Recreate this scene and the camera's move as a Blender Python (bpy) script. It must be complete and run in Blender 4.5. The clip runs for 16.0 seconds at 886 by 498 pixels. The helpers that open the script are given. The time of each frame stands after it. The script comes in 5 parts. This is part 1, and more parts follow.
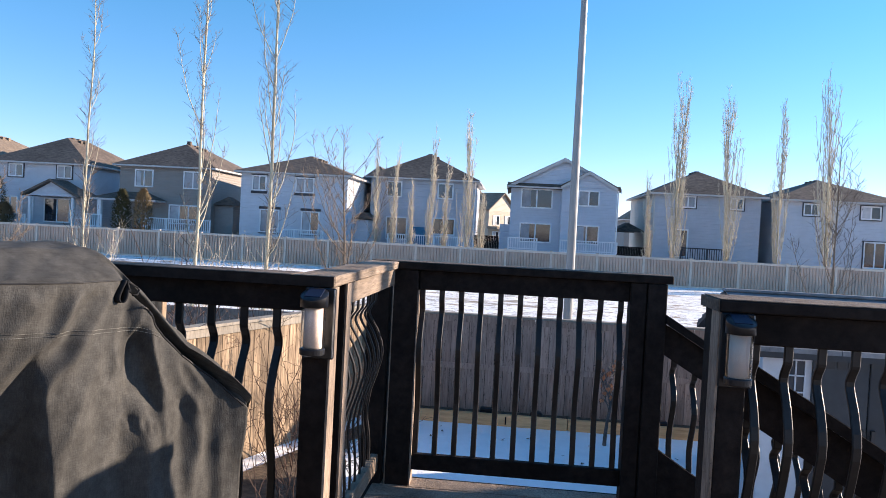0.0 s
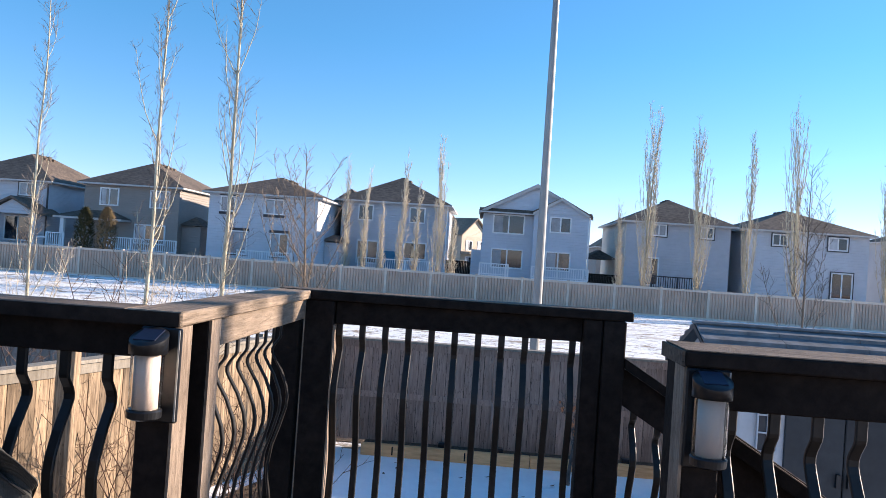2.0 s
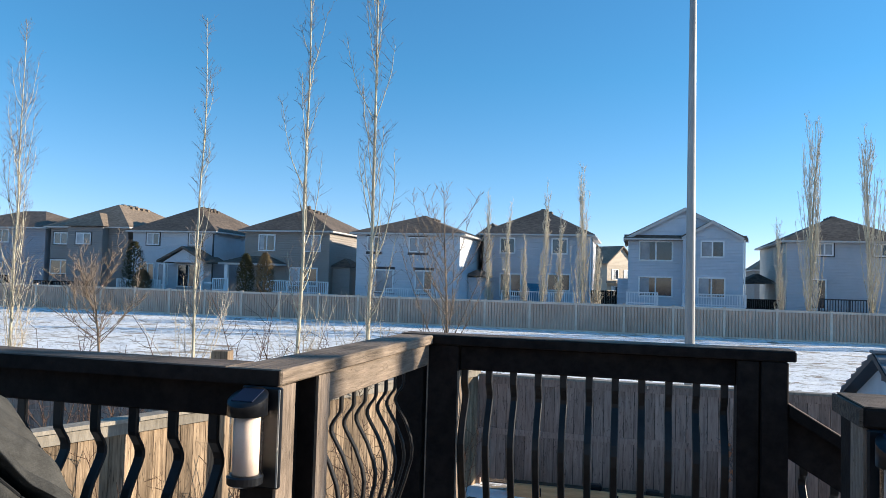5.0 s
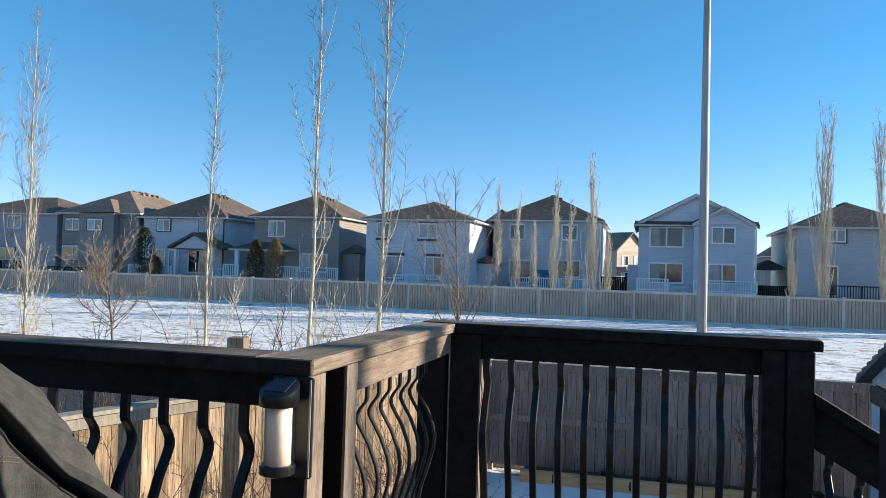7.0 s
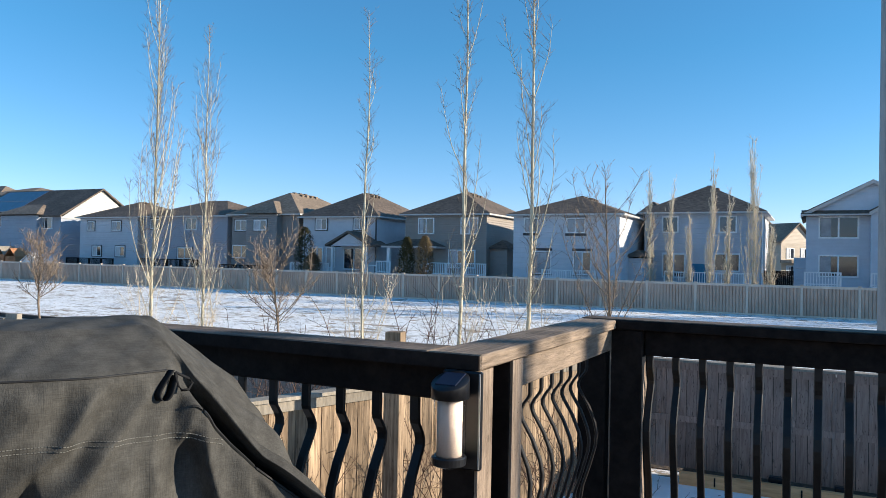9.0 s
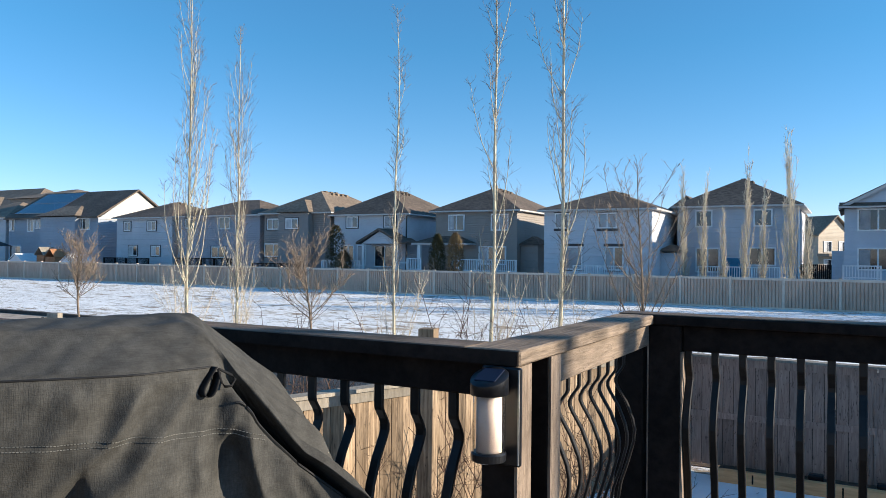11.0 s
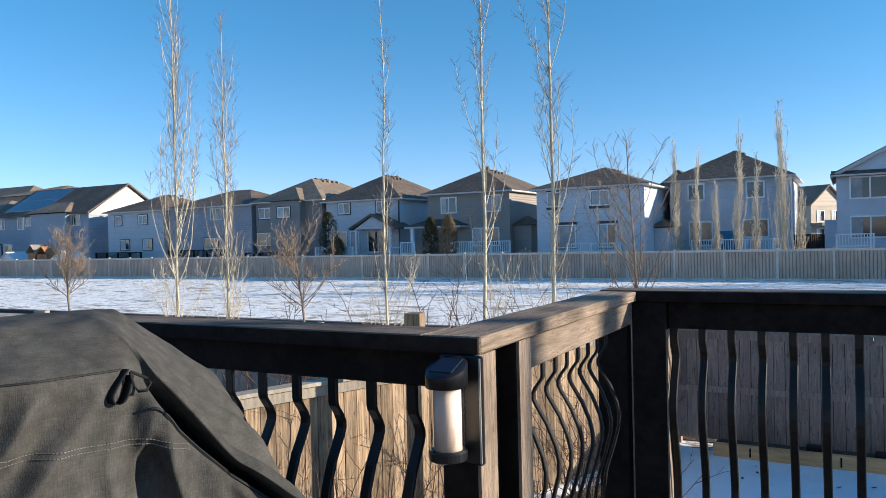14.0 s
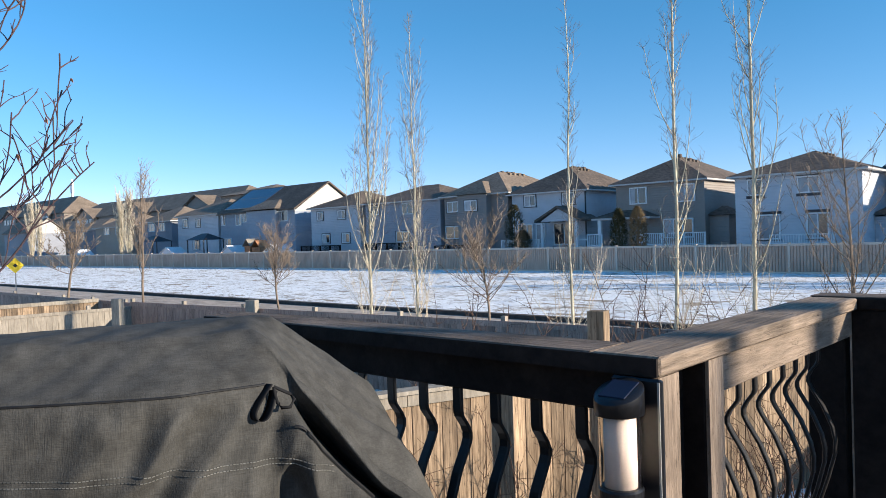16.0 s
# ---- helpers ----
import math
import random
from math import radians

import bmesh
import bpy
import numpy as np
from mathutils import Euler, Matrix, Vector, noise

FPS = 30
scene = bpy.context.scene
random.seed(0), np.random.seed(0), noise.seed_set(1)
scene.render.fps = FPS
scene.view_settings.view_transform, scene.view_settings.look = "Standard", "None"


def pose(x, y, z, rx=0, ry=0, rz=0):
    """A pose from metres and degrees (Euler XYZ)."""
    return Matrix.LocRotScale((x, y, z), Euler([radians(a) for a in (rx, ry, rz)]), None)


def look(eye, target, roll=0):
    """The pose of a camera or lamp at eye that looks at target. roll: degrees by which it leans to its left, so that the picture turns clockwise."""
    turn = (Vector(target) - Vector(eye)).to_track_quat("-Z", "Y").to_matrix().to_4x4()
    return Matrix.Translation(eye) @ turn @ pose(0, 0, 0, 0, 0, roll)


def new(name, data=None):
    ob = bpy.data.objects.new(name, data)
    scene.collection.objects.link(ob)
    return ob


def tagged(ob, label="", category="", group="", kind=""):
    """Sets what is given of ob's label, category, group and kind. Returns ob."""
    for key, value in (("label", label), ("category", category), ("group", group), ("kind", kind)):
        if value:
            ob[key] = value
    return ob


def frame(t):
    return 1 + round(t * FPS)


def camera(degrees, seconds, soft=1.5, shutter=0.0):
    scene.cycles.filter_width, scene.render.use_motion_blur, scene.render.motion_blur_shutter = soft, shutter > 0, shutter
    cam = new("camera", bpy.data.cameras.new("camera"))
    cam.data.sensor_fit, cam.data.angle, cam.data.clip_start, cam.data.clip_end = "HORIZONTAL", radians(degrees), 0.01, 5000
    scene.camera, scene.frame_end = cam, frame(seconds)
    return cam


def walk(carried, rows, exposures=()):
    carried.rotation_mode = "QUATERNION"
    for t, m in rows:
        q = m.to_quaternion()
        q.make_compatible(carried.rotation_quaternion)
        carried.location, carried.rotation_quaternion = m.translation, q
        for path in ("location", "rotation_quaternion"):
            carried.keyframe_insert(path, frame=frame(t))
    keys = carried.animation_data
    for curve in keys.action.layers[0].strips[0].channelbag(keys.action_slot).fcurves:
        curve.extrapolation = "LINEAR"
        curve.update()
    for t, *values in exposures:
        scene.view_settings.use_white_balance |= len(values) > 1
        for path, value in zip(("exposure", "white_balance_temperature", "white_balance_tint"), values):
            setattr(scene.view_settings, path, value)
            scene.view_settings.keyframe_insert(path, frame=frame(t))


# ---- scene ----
cam = camera(61.3, 16.0, soft=0.55)

PATH = [
    (0, (0.565, -3.643, 2.835), (0.373, -1.653, 2.785), 3.0),
    (0.5, (0.687, -3.496, 2.843), (0.529, -1.503, 2.825), 2.5),
    (1, (0.677, -3.35, 2.834), (0.554, -1.354, 2.84), 2.9),
    (1.5, (0.643, -3.184, 2.838), (0.623, -1.184, 2.852), 3.6),
    (2, (0.728, -3.063, 2.847), (0.602, -1.067, 2.867), 3.9),
    (2.5, (0.767, -2.964, 2.854), (0.512, -0.981, 2.919), 3.4),
    (3, (0.699, -2.927, 2.866), (0.424, -0.948, 2.96), 3.7),
    (3.5, (0.736, -2.897, 2.88), (0.398, -0.931, 3.02), 4.0),
    (4, (0.772, -2.872, 2.885), (0.351, -0.924, 3.042), 3.2),
    (4.5, (0.781, -2.869, 2.879), (0.287, -0.935, 3.007), 1.8),
    (6.8, (0.736, -2.874, 2.89), (0.216, -0.943, 2.927), 1.5),
    (7, (0.727, -2.869, 2.888), (0.198, -0.941, 2.939), 1.7),
    (7.5, (0.733, -2.885, 2.888), (0.144, -0.975, 2.962), 2.7),
    (8, (0.74, -2.873, 2.886), (0.131, -0.97, 2.95), 2.1),
    (8.5, (0.705, -2.87, 2.885), (-0.029, -1.01, 2.927), 1.4),
    (9, (0.691, -2.898, 2.889), (-0.203, -1.109, 2.918), 1.2),
    (9.2, (0.673, -2.894, 2.884), (-0.278, -1.134, 2.909), 1.1),
    (11.3, (0.676, -2.909, 2.887), (-0.296, -1.161, 2.907), 0.5),
    (11.5, (0.68, -2.913, 2.886), (-0.306, -1.174, 2.909), 0.5),
    (12, (0.686, -2.912, 2.885), (-0.33, -1.19, 2.908), 0.5),
    (12.5, (0.686, -2.912, 2.893), (-0.352, -1.202, 2.916), 0.3),
    (13, (0.725, -2.867, 2.884), (-0.267, -1.131, 2.901), -0.2),
    (13.5, (0.758, -2.81, 2.877), (-0.214, -1.062, 2.876), -0.9),
    (14, (0.676, -2.704, 2.876), (-0.277, -0.946, 2.85), -1.4),
    (14.5, (0.63, -2.623, 2.878), (-0.296, -0.852, 2.827), -0.7),
    (15, (0.644, -2.556, 2.889), (-0.63, -1.015, 2.844), -0.9),
    (15.5, (0.657, -2.518, 2.884), (-0.716, -1.065, 2.842), -1.5),
    (16, (0.622, -2.539, 2.898), (-0.734, -1.069, 2.865), -1.8),
]
walk(cam, [(t, look(e, g, r)) for t, e, g, r in PATH], [(0, 1.36, 5950, 15), (2, 1.34, 5900, 14), (3, 1.20, 5880, 10), (3.5, 1.07, 5760, 5), (8, 1.0, 5700, 5), (13, 0.98, 5700, 6), (15, 0.95, 5600, 7), (16, 0.95, 5600, 7)])

# ---- light ----
SUN = Vector((0.91, 0.38, 0.265)).normalized()
world = bpy.data.worlds.new("world")
scene.world = world
world.use_nodes = True
wn = world.node_tree.nodes
sky = wn.new("ShaderNodeTexSky")
sky.sky_type, sky.sun_disc = "NISHITA", False
sky.sun_elevation = math.asin(SUN.z)
sky.sun_rotation = math.atan2(SUN.x, SUN.y)
sky.altitude, sky.air_density, sky.dust_density, sky.ozone_density = 2600, 1.0, 0.0, 2.6
deep = wn.new("ShaderNodeHueSaturation")
deep.inputs["Saturation"].default_value = 1.10
cast = wn.new("ShaderNodeMix")
cast.data_type, cast.blend_type = "RGBA", "MULTIPLY"
cast.inputs["Factor"].default_value = 1.0
aim = wn.new("ShaderNodeTexCoord")
rise = wn.new("ShaderNodeSeparateXYZ")
haze = wn.new("ShaderNodeValToRGB")
haze.color_ramp.elements[0].position, haze.color_ramp.elements[0].color = 0.03, (1.08, 0.88, 0.96, 1)
haze.color_ramp.elements[1].position, haze.color_ramp.elements[1].color = 0.27, (0.86, 1.10, 1.00, 1)
mid = haze.color_ramp.elements.new(0.14)
mid.color = (1.0, 1.0, 0.94, 1)
zenith = haze.color_ramp.elements.new(0.75)
zenith.color = (1.20, 1.45, 1.32, 1)
world.node_tree.links.new(aim.outputs["Generated"], rise.inputs[0])
world.node_tree.links.new(rise.outputs["Z"], haze.inputs[0])
world.node_tree.links.new(haze.outputs[0], cast.inputs["B"])
wn["Background"].inputs[1].default_value = 0.096
world.node_tree.links.new(sky.outputs[0], deep.inputs["Color"])
world.node_tree.links.new(deep.outputs[0], cast.inputs["A"])
world.node_tree.links.new(cast.outputs["Result"], wn["Background"].inputs[0])
lamp = bpy.data.lights.new("sun", "SUN")
lamp.energy, lamp.angle, lamp.color = 5.0, radians(0.55), (1.0, 0.80, 0.58)
sun = new("sun", lamp)
sun.matrix_world = look(SUN * 50, (0, 0, 0))


# ---- materials ----
def mat(name, c1, c2, scale=6.0, rough=0.7, bump=0.2, stretch=(1, 1, 1), stain=0.25, spec=0.3, rnd=0.0, metal=0.0,
        laps=0.0, dist=0.01, checks=0.0):
    """Two-colour grain, large soft stains, fine relief; rnd varies it from piece to piece, laps adds lap siding of that pitch, checks thin dark splits along the grain."""
    m = bpy.data.materials.new(name)
    m.use_nodes = True
    nt = m.node_tree
    n, ln = nt.nodes, nt.links
    bs = n["Principled BSDF"]
    bs.inputs["Roughness"].default_value = rough
    bs.inputs["Metallic"].default_value = metal
    bs.inputs["Specular IOR Level"].default_value = spec
    co = n.new("ShaderNodeTexCoord")
    info = n.new("ShaderNodeObjectInfo")
    off = n.new("ShaderNodeVectorMath")
    off.operation = "MULTIPLY_ADD"
    comb = n.new("ShaderNodeCombineXYZ")
    for i in range(3):
        ln.new(info.outputs["Random"], comb.inputs[i])
    off.inputs[1].default_value = (37.0, 61.0, 23.0)
    ln.new(comb.outputs[0], off.inputs[0])
    ln.new(co.outputs["Object"], off.inputs[2])
    mp = n.new("ShaderNodeMapping")
    mp.inputs["Scale"].default_value = stretch
    ln.new(off.outputs[0], mp.inputs[0])
    fine = n.new("ShaderNodeTexNoise")
    fine.inputs["Scale"].default_value, fine.inputs["Detail"].default_value = scale, 6
    fine.inputs["Roughness"].default_value = 0.65
    ln.new(mp.outputs[0], fine.inputs[0])
    big = n.new("ShaderNodeTexNoise")
    big.inputs["Scale"].default_value, big.inputs["Detail"].default_value = scale * 0.13, 3
    ln.new(off.outputs[0], big.inputs[0])
    ramp = n.new("ShaderNodeValToRGB")
    ramp.color_ramp.elements[0].position, ramp.color_ramp.elements[1].position = 0.32, 0.68
    ramp.color_ramp.elements[0].color, ramp.color_ramp.elements[1].color = (*c1, 1), (*c2, 1)
    ln.new(fine.outputs[0], ramp.inputs[0])
    hsv = n.new("ShaderNodeHueSaturation")
    ln.new(ramp.outputs[0], hsv.inputs["Color"])
    ma = n.new("ShaderNodeMapRange")
    ma.inputs["To Min"].default_value, ma.inputs["To Max"].default_value = 1 - stain, 1 + stain
    ma.inputs["From Min"].default_value, ma.inputs["From Max"].default_value = 0.3, 0.7
    ln.new(big.outputs[0], ma.inputs["Value"])
    mr = n.new("ShaderNodeMapRange")
    mr.inputs["To Min"].default_value, mr.inputs["To Max"].default_value = 1 - rnd, 1 + rnd
    ln.new(info.outputs["Random"], mr.inputs["Value"])
    mul = n.new("ShaderNodeMath")
    mul.operation = "MULTIPLY"
    ln.new(ma.outputs[0], mul.inputs[0])
    ln.new(mr.outputs[0], mul.inputs[1])
    value = mul.outputs[0]
    if checks:
        split = n.new("ShaderNodeTexNoise")
        split.inputs["Scale"].default_value, split.inputs["Detail"].default_value = scale * 0.5, 3
        ln.new(mp.outputs[0], split.inputs[0])
        away = n.new("ShaderNodeMath")
        away.operation, away.inputs[1].default_value = "SUBTRACT", 0.5
        ln.new(split.outputs[0], away.inputs[0])
        wide = n.new("ShaderNodeMath")
        wide.operation = "ABSOLUTE"
        ln.new(away.outputs[0], wide.inputs[0])
        line = n.new("ShaderNodeMapRange")
        line.inputs["From Max"].default_value = checks
        line.inputs["To Min"].default_value = 0.22
        ln.new(wide.outputs[0], line.inputs["Value"])
        both = n.new("ShaderNodeMath")
        both.operation = "MULTIPLY"
        ln.new(value, both.inputs[0])
        ln.new(line.outputs[0], both.inputs[1])
        value = both.outputs[0]
    ln.new(value, hsv.inputs["Value"])
    ln.new(hsv.outputs[0], bs.inputs["Base Color"])
    bp = n.new("ShaderNodeBump")
    bp.inputs["Strength"].default_value, bp.inputs["Distance"].default_value = bump, dist
    if laps:
        sep = n.new("ShaderNodeSeparateXYZ")
        ln.new(co.outputs["Object"], sep.inputs[0])
        d = n.new("ShaderNodeMath")
        d.operation, d.inputs[1].default_value = "DIVIDE", laps
        ln.new(sep.outputs[2], d.inputs[0])
        fr = n.new("ShaderNodeMath")
        fr.operation = "FRACT"
        ln.new(d.outputs[0], fr.inputs[0])
        inv = n.new("ShaderNodeMath")
        inv.operation, inv.inputs[0].default_value = "SUBTRACT", 1.0
        ln.new(fr.outputs[0], inv.inputs[1])
        ln.new(inv.outputs[0], bp.inputs["Height"])
        bp.inputs["Distance"].default_value = 0.06
    else:
        ln.new(fine.outputs[0], bp.inputs["Height"])
    ln.new(bp.outputs[0], bs.inputs["Normal"])
    return m


def glass(name, tint, rough):
    m = bpy.data.materials.new(name)
    m.use_nodes = True
    bs = m.node_tree.nodes["Principled BSDF"]
    bs.inputs["Base Color"].default_value = (*tint, 1)
    bs.inputs["Roughness"].default_value = rough
    bs.inputs["Transmission Weight"].default_value = 1.0
    bs.inputs["IOR"].default_value = 1.22
    return m


M = {
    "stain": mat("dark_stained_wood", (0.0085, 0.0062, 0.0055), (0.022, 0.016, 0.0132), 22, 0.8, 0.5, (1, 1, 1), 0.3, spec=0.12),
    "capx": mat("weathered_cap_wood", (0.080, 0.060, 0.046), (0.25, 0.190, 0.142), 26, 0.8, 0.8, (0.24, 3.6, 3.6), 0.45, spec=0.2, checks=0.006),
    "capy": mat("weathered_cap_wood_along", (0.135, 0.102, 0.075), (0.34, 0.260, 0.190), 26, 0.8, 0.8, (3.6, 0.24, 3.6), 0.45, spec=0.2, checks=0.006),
    # the stained wood in its sunlit tone, sun put into the colour; also floors
    "tan": mat("worn_and_sunlit_wood", (0.17, 0.128, 0.095), (0.35, 0.268, 0.200), 34, 0.8, 0.8, (2.6, 2.6, 0.42), 0.35, spec=0.2, checks=0.005),
    "tany": mat("sunlit_wood_along", (0.15, 0.114, 0.084), (0.29, 0.222, 0.164), 26, 0.8, 0.7, (3, 0.3, 3), 0.3, spec=0.2, checks=0.004),
    "metal": mat("black_baluster_metal", (0.009, 0.008, 0.0075), (0.018, 0.016, 0.015), 30, 0.45, 0.05, spec=0.35),
    "cedar": mat("cedar_fence_board", (0.105, 0.070, 0.041), (0.37, 0.268, 0.170), 10, 0.8, 0.6, (5, 5, 0.25), 0.42, rnd=0.36, checks=0.012),
    "greywood": mat("grey_weathered_wood", (0.19, 0.165, 0.13), (0.32, 0.28, 0.225), 9, 0.85, 0.4, (3, 3, 0.6), 0.2, rnd=0.12),
    "brownfence": mat("brown_fence_board", (0.235, 0.155, 0.118), (0.42, 0.290, 0.222), 8, 0.85, 0.35, (4, 4, 0.4), 0.22, rnd=0.13, checks=0.008),
    "timber": mat("edging_timber", (0.60, 0.31, 0.13), (0.82, 0.48, 0.23), 8, 0.85, 0.4, (0.4, 3, 3), 0.25, rnd=0.1),
    "vinylpost": mat("taupe_fence_post", (0.60, 0.475, 0.375), (0.70, 0.565, 0.45), 3, 0.7, 0.1, stain=0.1),
    "vinyl": mat("taupe_fence_panel", (0.44, 0.305, 0.225), (0.55, 0.39, 0.295), 3, 0.75, 0.1, (1, 1, 0.3), 0.14, rnd=0.06),
    "asphalt": mat("asphalt", (0.33, 0.268, 0.212), (0.47, 0.39, 0.315), 14, 0.9, 0.4, (0.3, 1, 1), 0.3),
    "kerb": mat("kerb_concrete", (0.045, 0.04, 0.036), (0.10, 0.09, 0.08), 5, 0.9, 0.3),
    "soil": mat("dry_soil_and_leaves", (0.05, 0.038, 0.028), (0.16, 0.115, 0.075), 12, 0.95, 0.9, stain=0.3, dist=0.05),
    "shingle": mat("brown_asphalt_shingle", (0.060, 0.046, 0.036), (0.180, 0.140, 0.108), 3.2, 0.9, 0.22, (1, 1, 4), 0.2, laps=0.14),
    "shingle2": mat("tan_asphalt_shingle", (0.125, 0.096, 0.070), (0.29, 0.225, 0.165), 3.2, 0.9, 0.22, (1, 1, 4), 0.2, laps=0.14),
    "white": mat("white_trim_paint", (0.66, 0.66, 0.66), (0.76, 0.76, 0.76), 4, 0.55, 0.05, stain=0.06),
    "fascia": mat("beige_fascia_metal", (0.42, 0.40, 0.375), (0.50, 0.48, 0.455), 3, 0.5, 0.05, stain=0.08),
    "darktrim": mat("dark_trim_paint", (0.03, 0.03, 0.035), (0.05, 0.05, 0.055), 4, 0.5, 0.05),
    "pane": mat("window_pane", (0.006, 0.009, 0.014), (0.030, 0.036, 0.046), 0.9, 0.06, 0.0, stain=0.4, spec=0.95, rnd=0.4),
    "blind": mat("pale_window_curtain", (0.26, 0.27, 0.29), (0.46, 0.46, 0.47), 1.5, 0.35, 0.1, (1, 1, 1), 0.3, spec=0.6, rnd=0.3),
    "poplar": mat("pale_poplar_bark", (0.34, 0.30, 0.21), (0.58, 0.53, 0.40), 10, 0.85, 0.3, (1, 1, 0.4), 0.2),
    "twig": mat("yellowish_poplar_twig", (0.37, 0.31, 0.225), (0.60, 0.525, 0.41), 6, 0.85, 0.1),
    "webbing": mat("black_webbing", (0.010, 0.010, 0.011), (0.022, 0.022, 0.023), 40, 0.9, 0.1, spec=0.08),
    "greytwig": mat("grey_brown_twig", (0.060, 0.050, 0.044), (0.17, 0.142, 0.120), 6, 0.85, 0.1),
    "palegrey": mat("pale_grey_twig", (0.115, 0.088, 0.068), (0.27, 0.215, 0.165), 6, 0.85, 0.1),
    "bark": mat("brown_grey_bark", (0.12, 0.09, 0.065), (0.22, 0.17, 0.125), 10, 0.9, 0.3),
    "purple": mat("dark_purple_twig", (0.035, 0.020, 0.022), (0.075, 0.045, 0.045), 10, 0.7, 0.2),
    "budtwig": mat("red_brown_twig", (0.045, 0.024, 0.015), (0.11, 0.062, 0.04), 10, 0.8, 0.2),
    "deadleaf": mat("dry_orange_leaf", (0.34, 0.12, 0.05), (0.55, 0.24, 0.11), 10, 0.8, 0.2, rnd=0.3),
    "steel": mat("galvanised_pole", (0.21, 0.21, 0.21), (0.31, 0.31, 0.30), 4, 0.5, 0.05, (1, 1, 0.2), 0.1, metal=0.3),
    "piping": mat("black_webbing", (0.008, 0.008, 0.009), (0.016, 0.016, 0.017), 40, 0.7, 0.2),
    "thread": mat("pale_stitching", (0.10, 0.10, 0.09), (0.17, 0.165, 0.15), 40, 0.8, 0.2),
    "black": mat("black_plastic", (0.006, 0.0065, 0.008), (0.012, 0.0125, 0.015), 20, 0.35, 0.1, spec=0.4),
    "solar": mat("solar_cell", (0.008, 0.012, 0.03), (0.015, 0.02, 0.045), 5, 0.45, 0.0, spec=0.25),
    "frost": mat("frosted_diffuser", (0.41, 0.35, 0.32), (0.47, 0.41, 0.38), 6, 0.6, 0.02, stain=0.05),
    "clear": glass("clear_plastic", (0.95, 0.93, 0.9), 0.05),
    "evergreen": mat("evergreen_foliage", (0.036, 0.036, 0.016), (0.085, 0.078, 0.034), 5, 0.9, 0.5, stain=0.3),
    "rustgreen": mat("browned_cedar_foliage", (0.13, 0.095, 0.05), (0.25, 0.185, 0.10), 5, 0.9, 0.5, stain=0.3),
    "yellow": mat("yellow_sign_sheet", (0.75, 0.52, 0.02), (0.85, 0.60, 0.03), 3, 0.5, 0.0, stain=0.05),
    "shedwall": mat("pale_shed_siding", (0.40, 0.41, 0.43), (0.49, 0.50, 0.52), 3, 0.6, 0.1, stain=0.08),
    "sheddoor": mat("grey_shed_door", (0.020, 0.023, 0.027), (0.034, 0.038, 0.043), 4, 0.5, 0.1),
    "shedroof": mat("grey_shed_roof_tile", (0.11, 0.11, 0.115), (0.22, 0.22, 0.225), 6, 0.7, 0.4, rnd=0.12),
    "solarroof": mat("dark_blue_solar_array", (0.012, 0.02, 0.05), (0.02, 0.035, 0.08), 0.5, 0.15, 0.0, spec=0.8),
    "playwood": mat("orange_play_wood", (0.26, 0.12, 0.05), (0.40, 0.20, 0.10), 6, 0.8, 0.2),
}
SIDING = {}


def siding(key, c):
    if key not in SIDING:
        SIDING[key] = mat(key + "_siding", tuple(v * 0.92 for v in c), c, 2.0, 0.65, 0.9, stain=0.08, laps=0.2)
    return SIDING[key]


def snow_material():
    """Thin wind-packed snow with streaks of dry grass, rough at two scales."""
    m = mat("patchy_snow", (0.82, 0.81, 0.79), (0.95, 0.94, 0.92), 5.0, 0.8, 0.7, (0.5, 1.3, 1), 0.05, dist=0.06)
    nt = m.node_tree
    n, ln = nt.nodes, nt.links
    bs = n["Principled BSDF"]
    src = bs.inputs["Base Color"].links[0].from_socket
    co = n.new("ShaderNodeTexCoord")
    for scale, stretch, lo, hi, colour in ((0.45, (0.35, 0.9, 1), 0.58, 0.67, (0.40, 0.31, 0.21, 1)), (1.2, (0.42, 0.7, 1), 0.565, 0.59, (0.33, 0.27, 0.20, 1)), (5.0, (0.5, 1.0, 1), 0.545, 0.585, (0.30, 0.24, 0.17, 1))):
        mp = n.new("ShaderNodeMapping")
        mp.inputs["Scale"].default_value = stretch
        mp.inputs["Rotation"].default_value = (0, 0, 0.2)
        ln.new(co.outputs["Object"], mp.inputs[0])
        a = n.new("ShaderNodeTexNoise")
        a.inputs["Scale"].default_value, a.inputs["Detail"].default_value, a.inputs["Roughness"].default_value = scale, 9, 0.7
        ln.new(mp.outputs[0], a.inputs[0])
        r = n.new("ShaderNodeValToRGB")
        r.color_ramp.elements[0].position, r.color_ramp.elements[1].position = lo, hi
        ln.new(a.outputs[0], r.inputs[0])
        mx = n.new("ShaderNodeMix")
        mx.data_type = "RGBA"
        mx.inputs["B"].default_value = colour
        ln.new(r.outputs[0], mx.inputs["Factor"])
        ln.new(src, mx.inputs["A"])
        src = mx.outputs["Result"]
    ln.new(src, bs.inputs["Base Color"])
    return m


M["snow"] = snow_material()
M["cleansnow"] = mat("smooth_yard_snow", (0.88, 0.88, 0.88), (0.96, 0.957, 0.95), 3.0, 0.75, 0.6, (1, 1, 1), 0.06, dist=0.06)


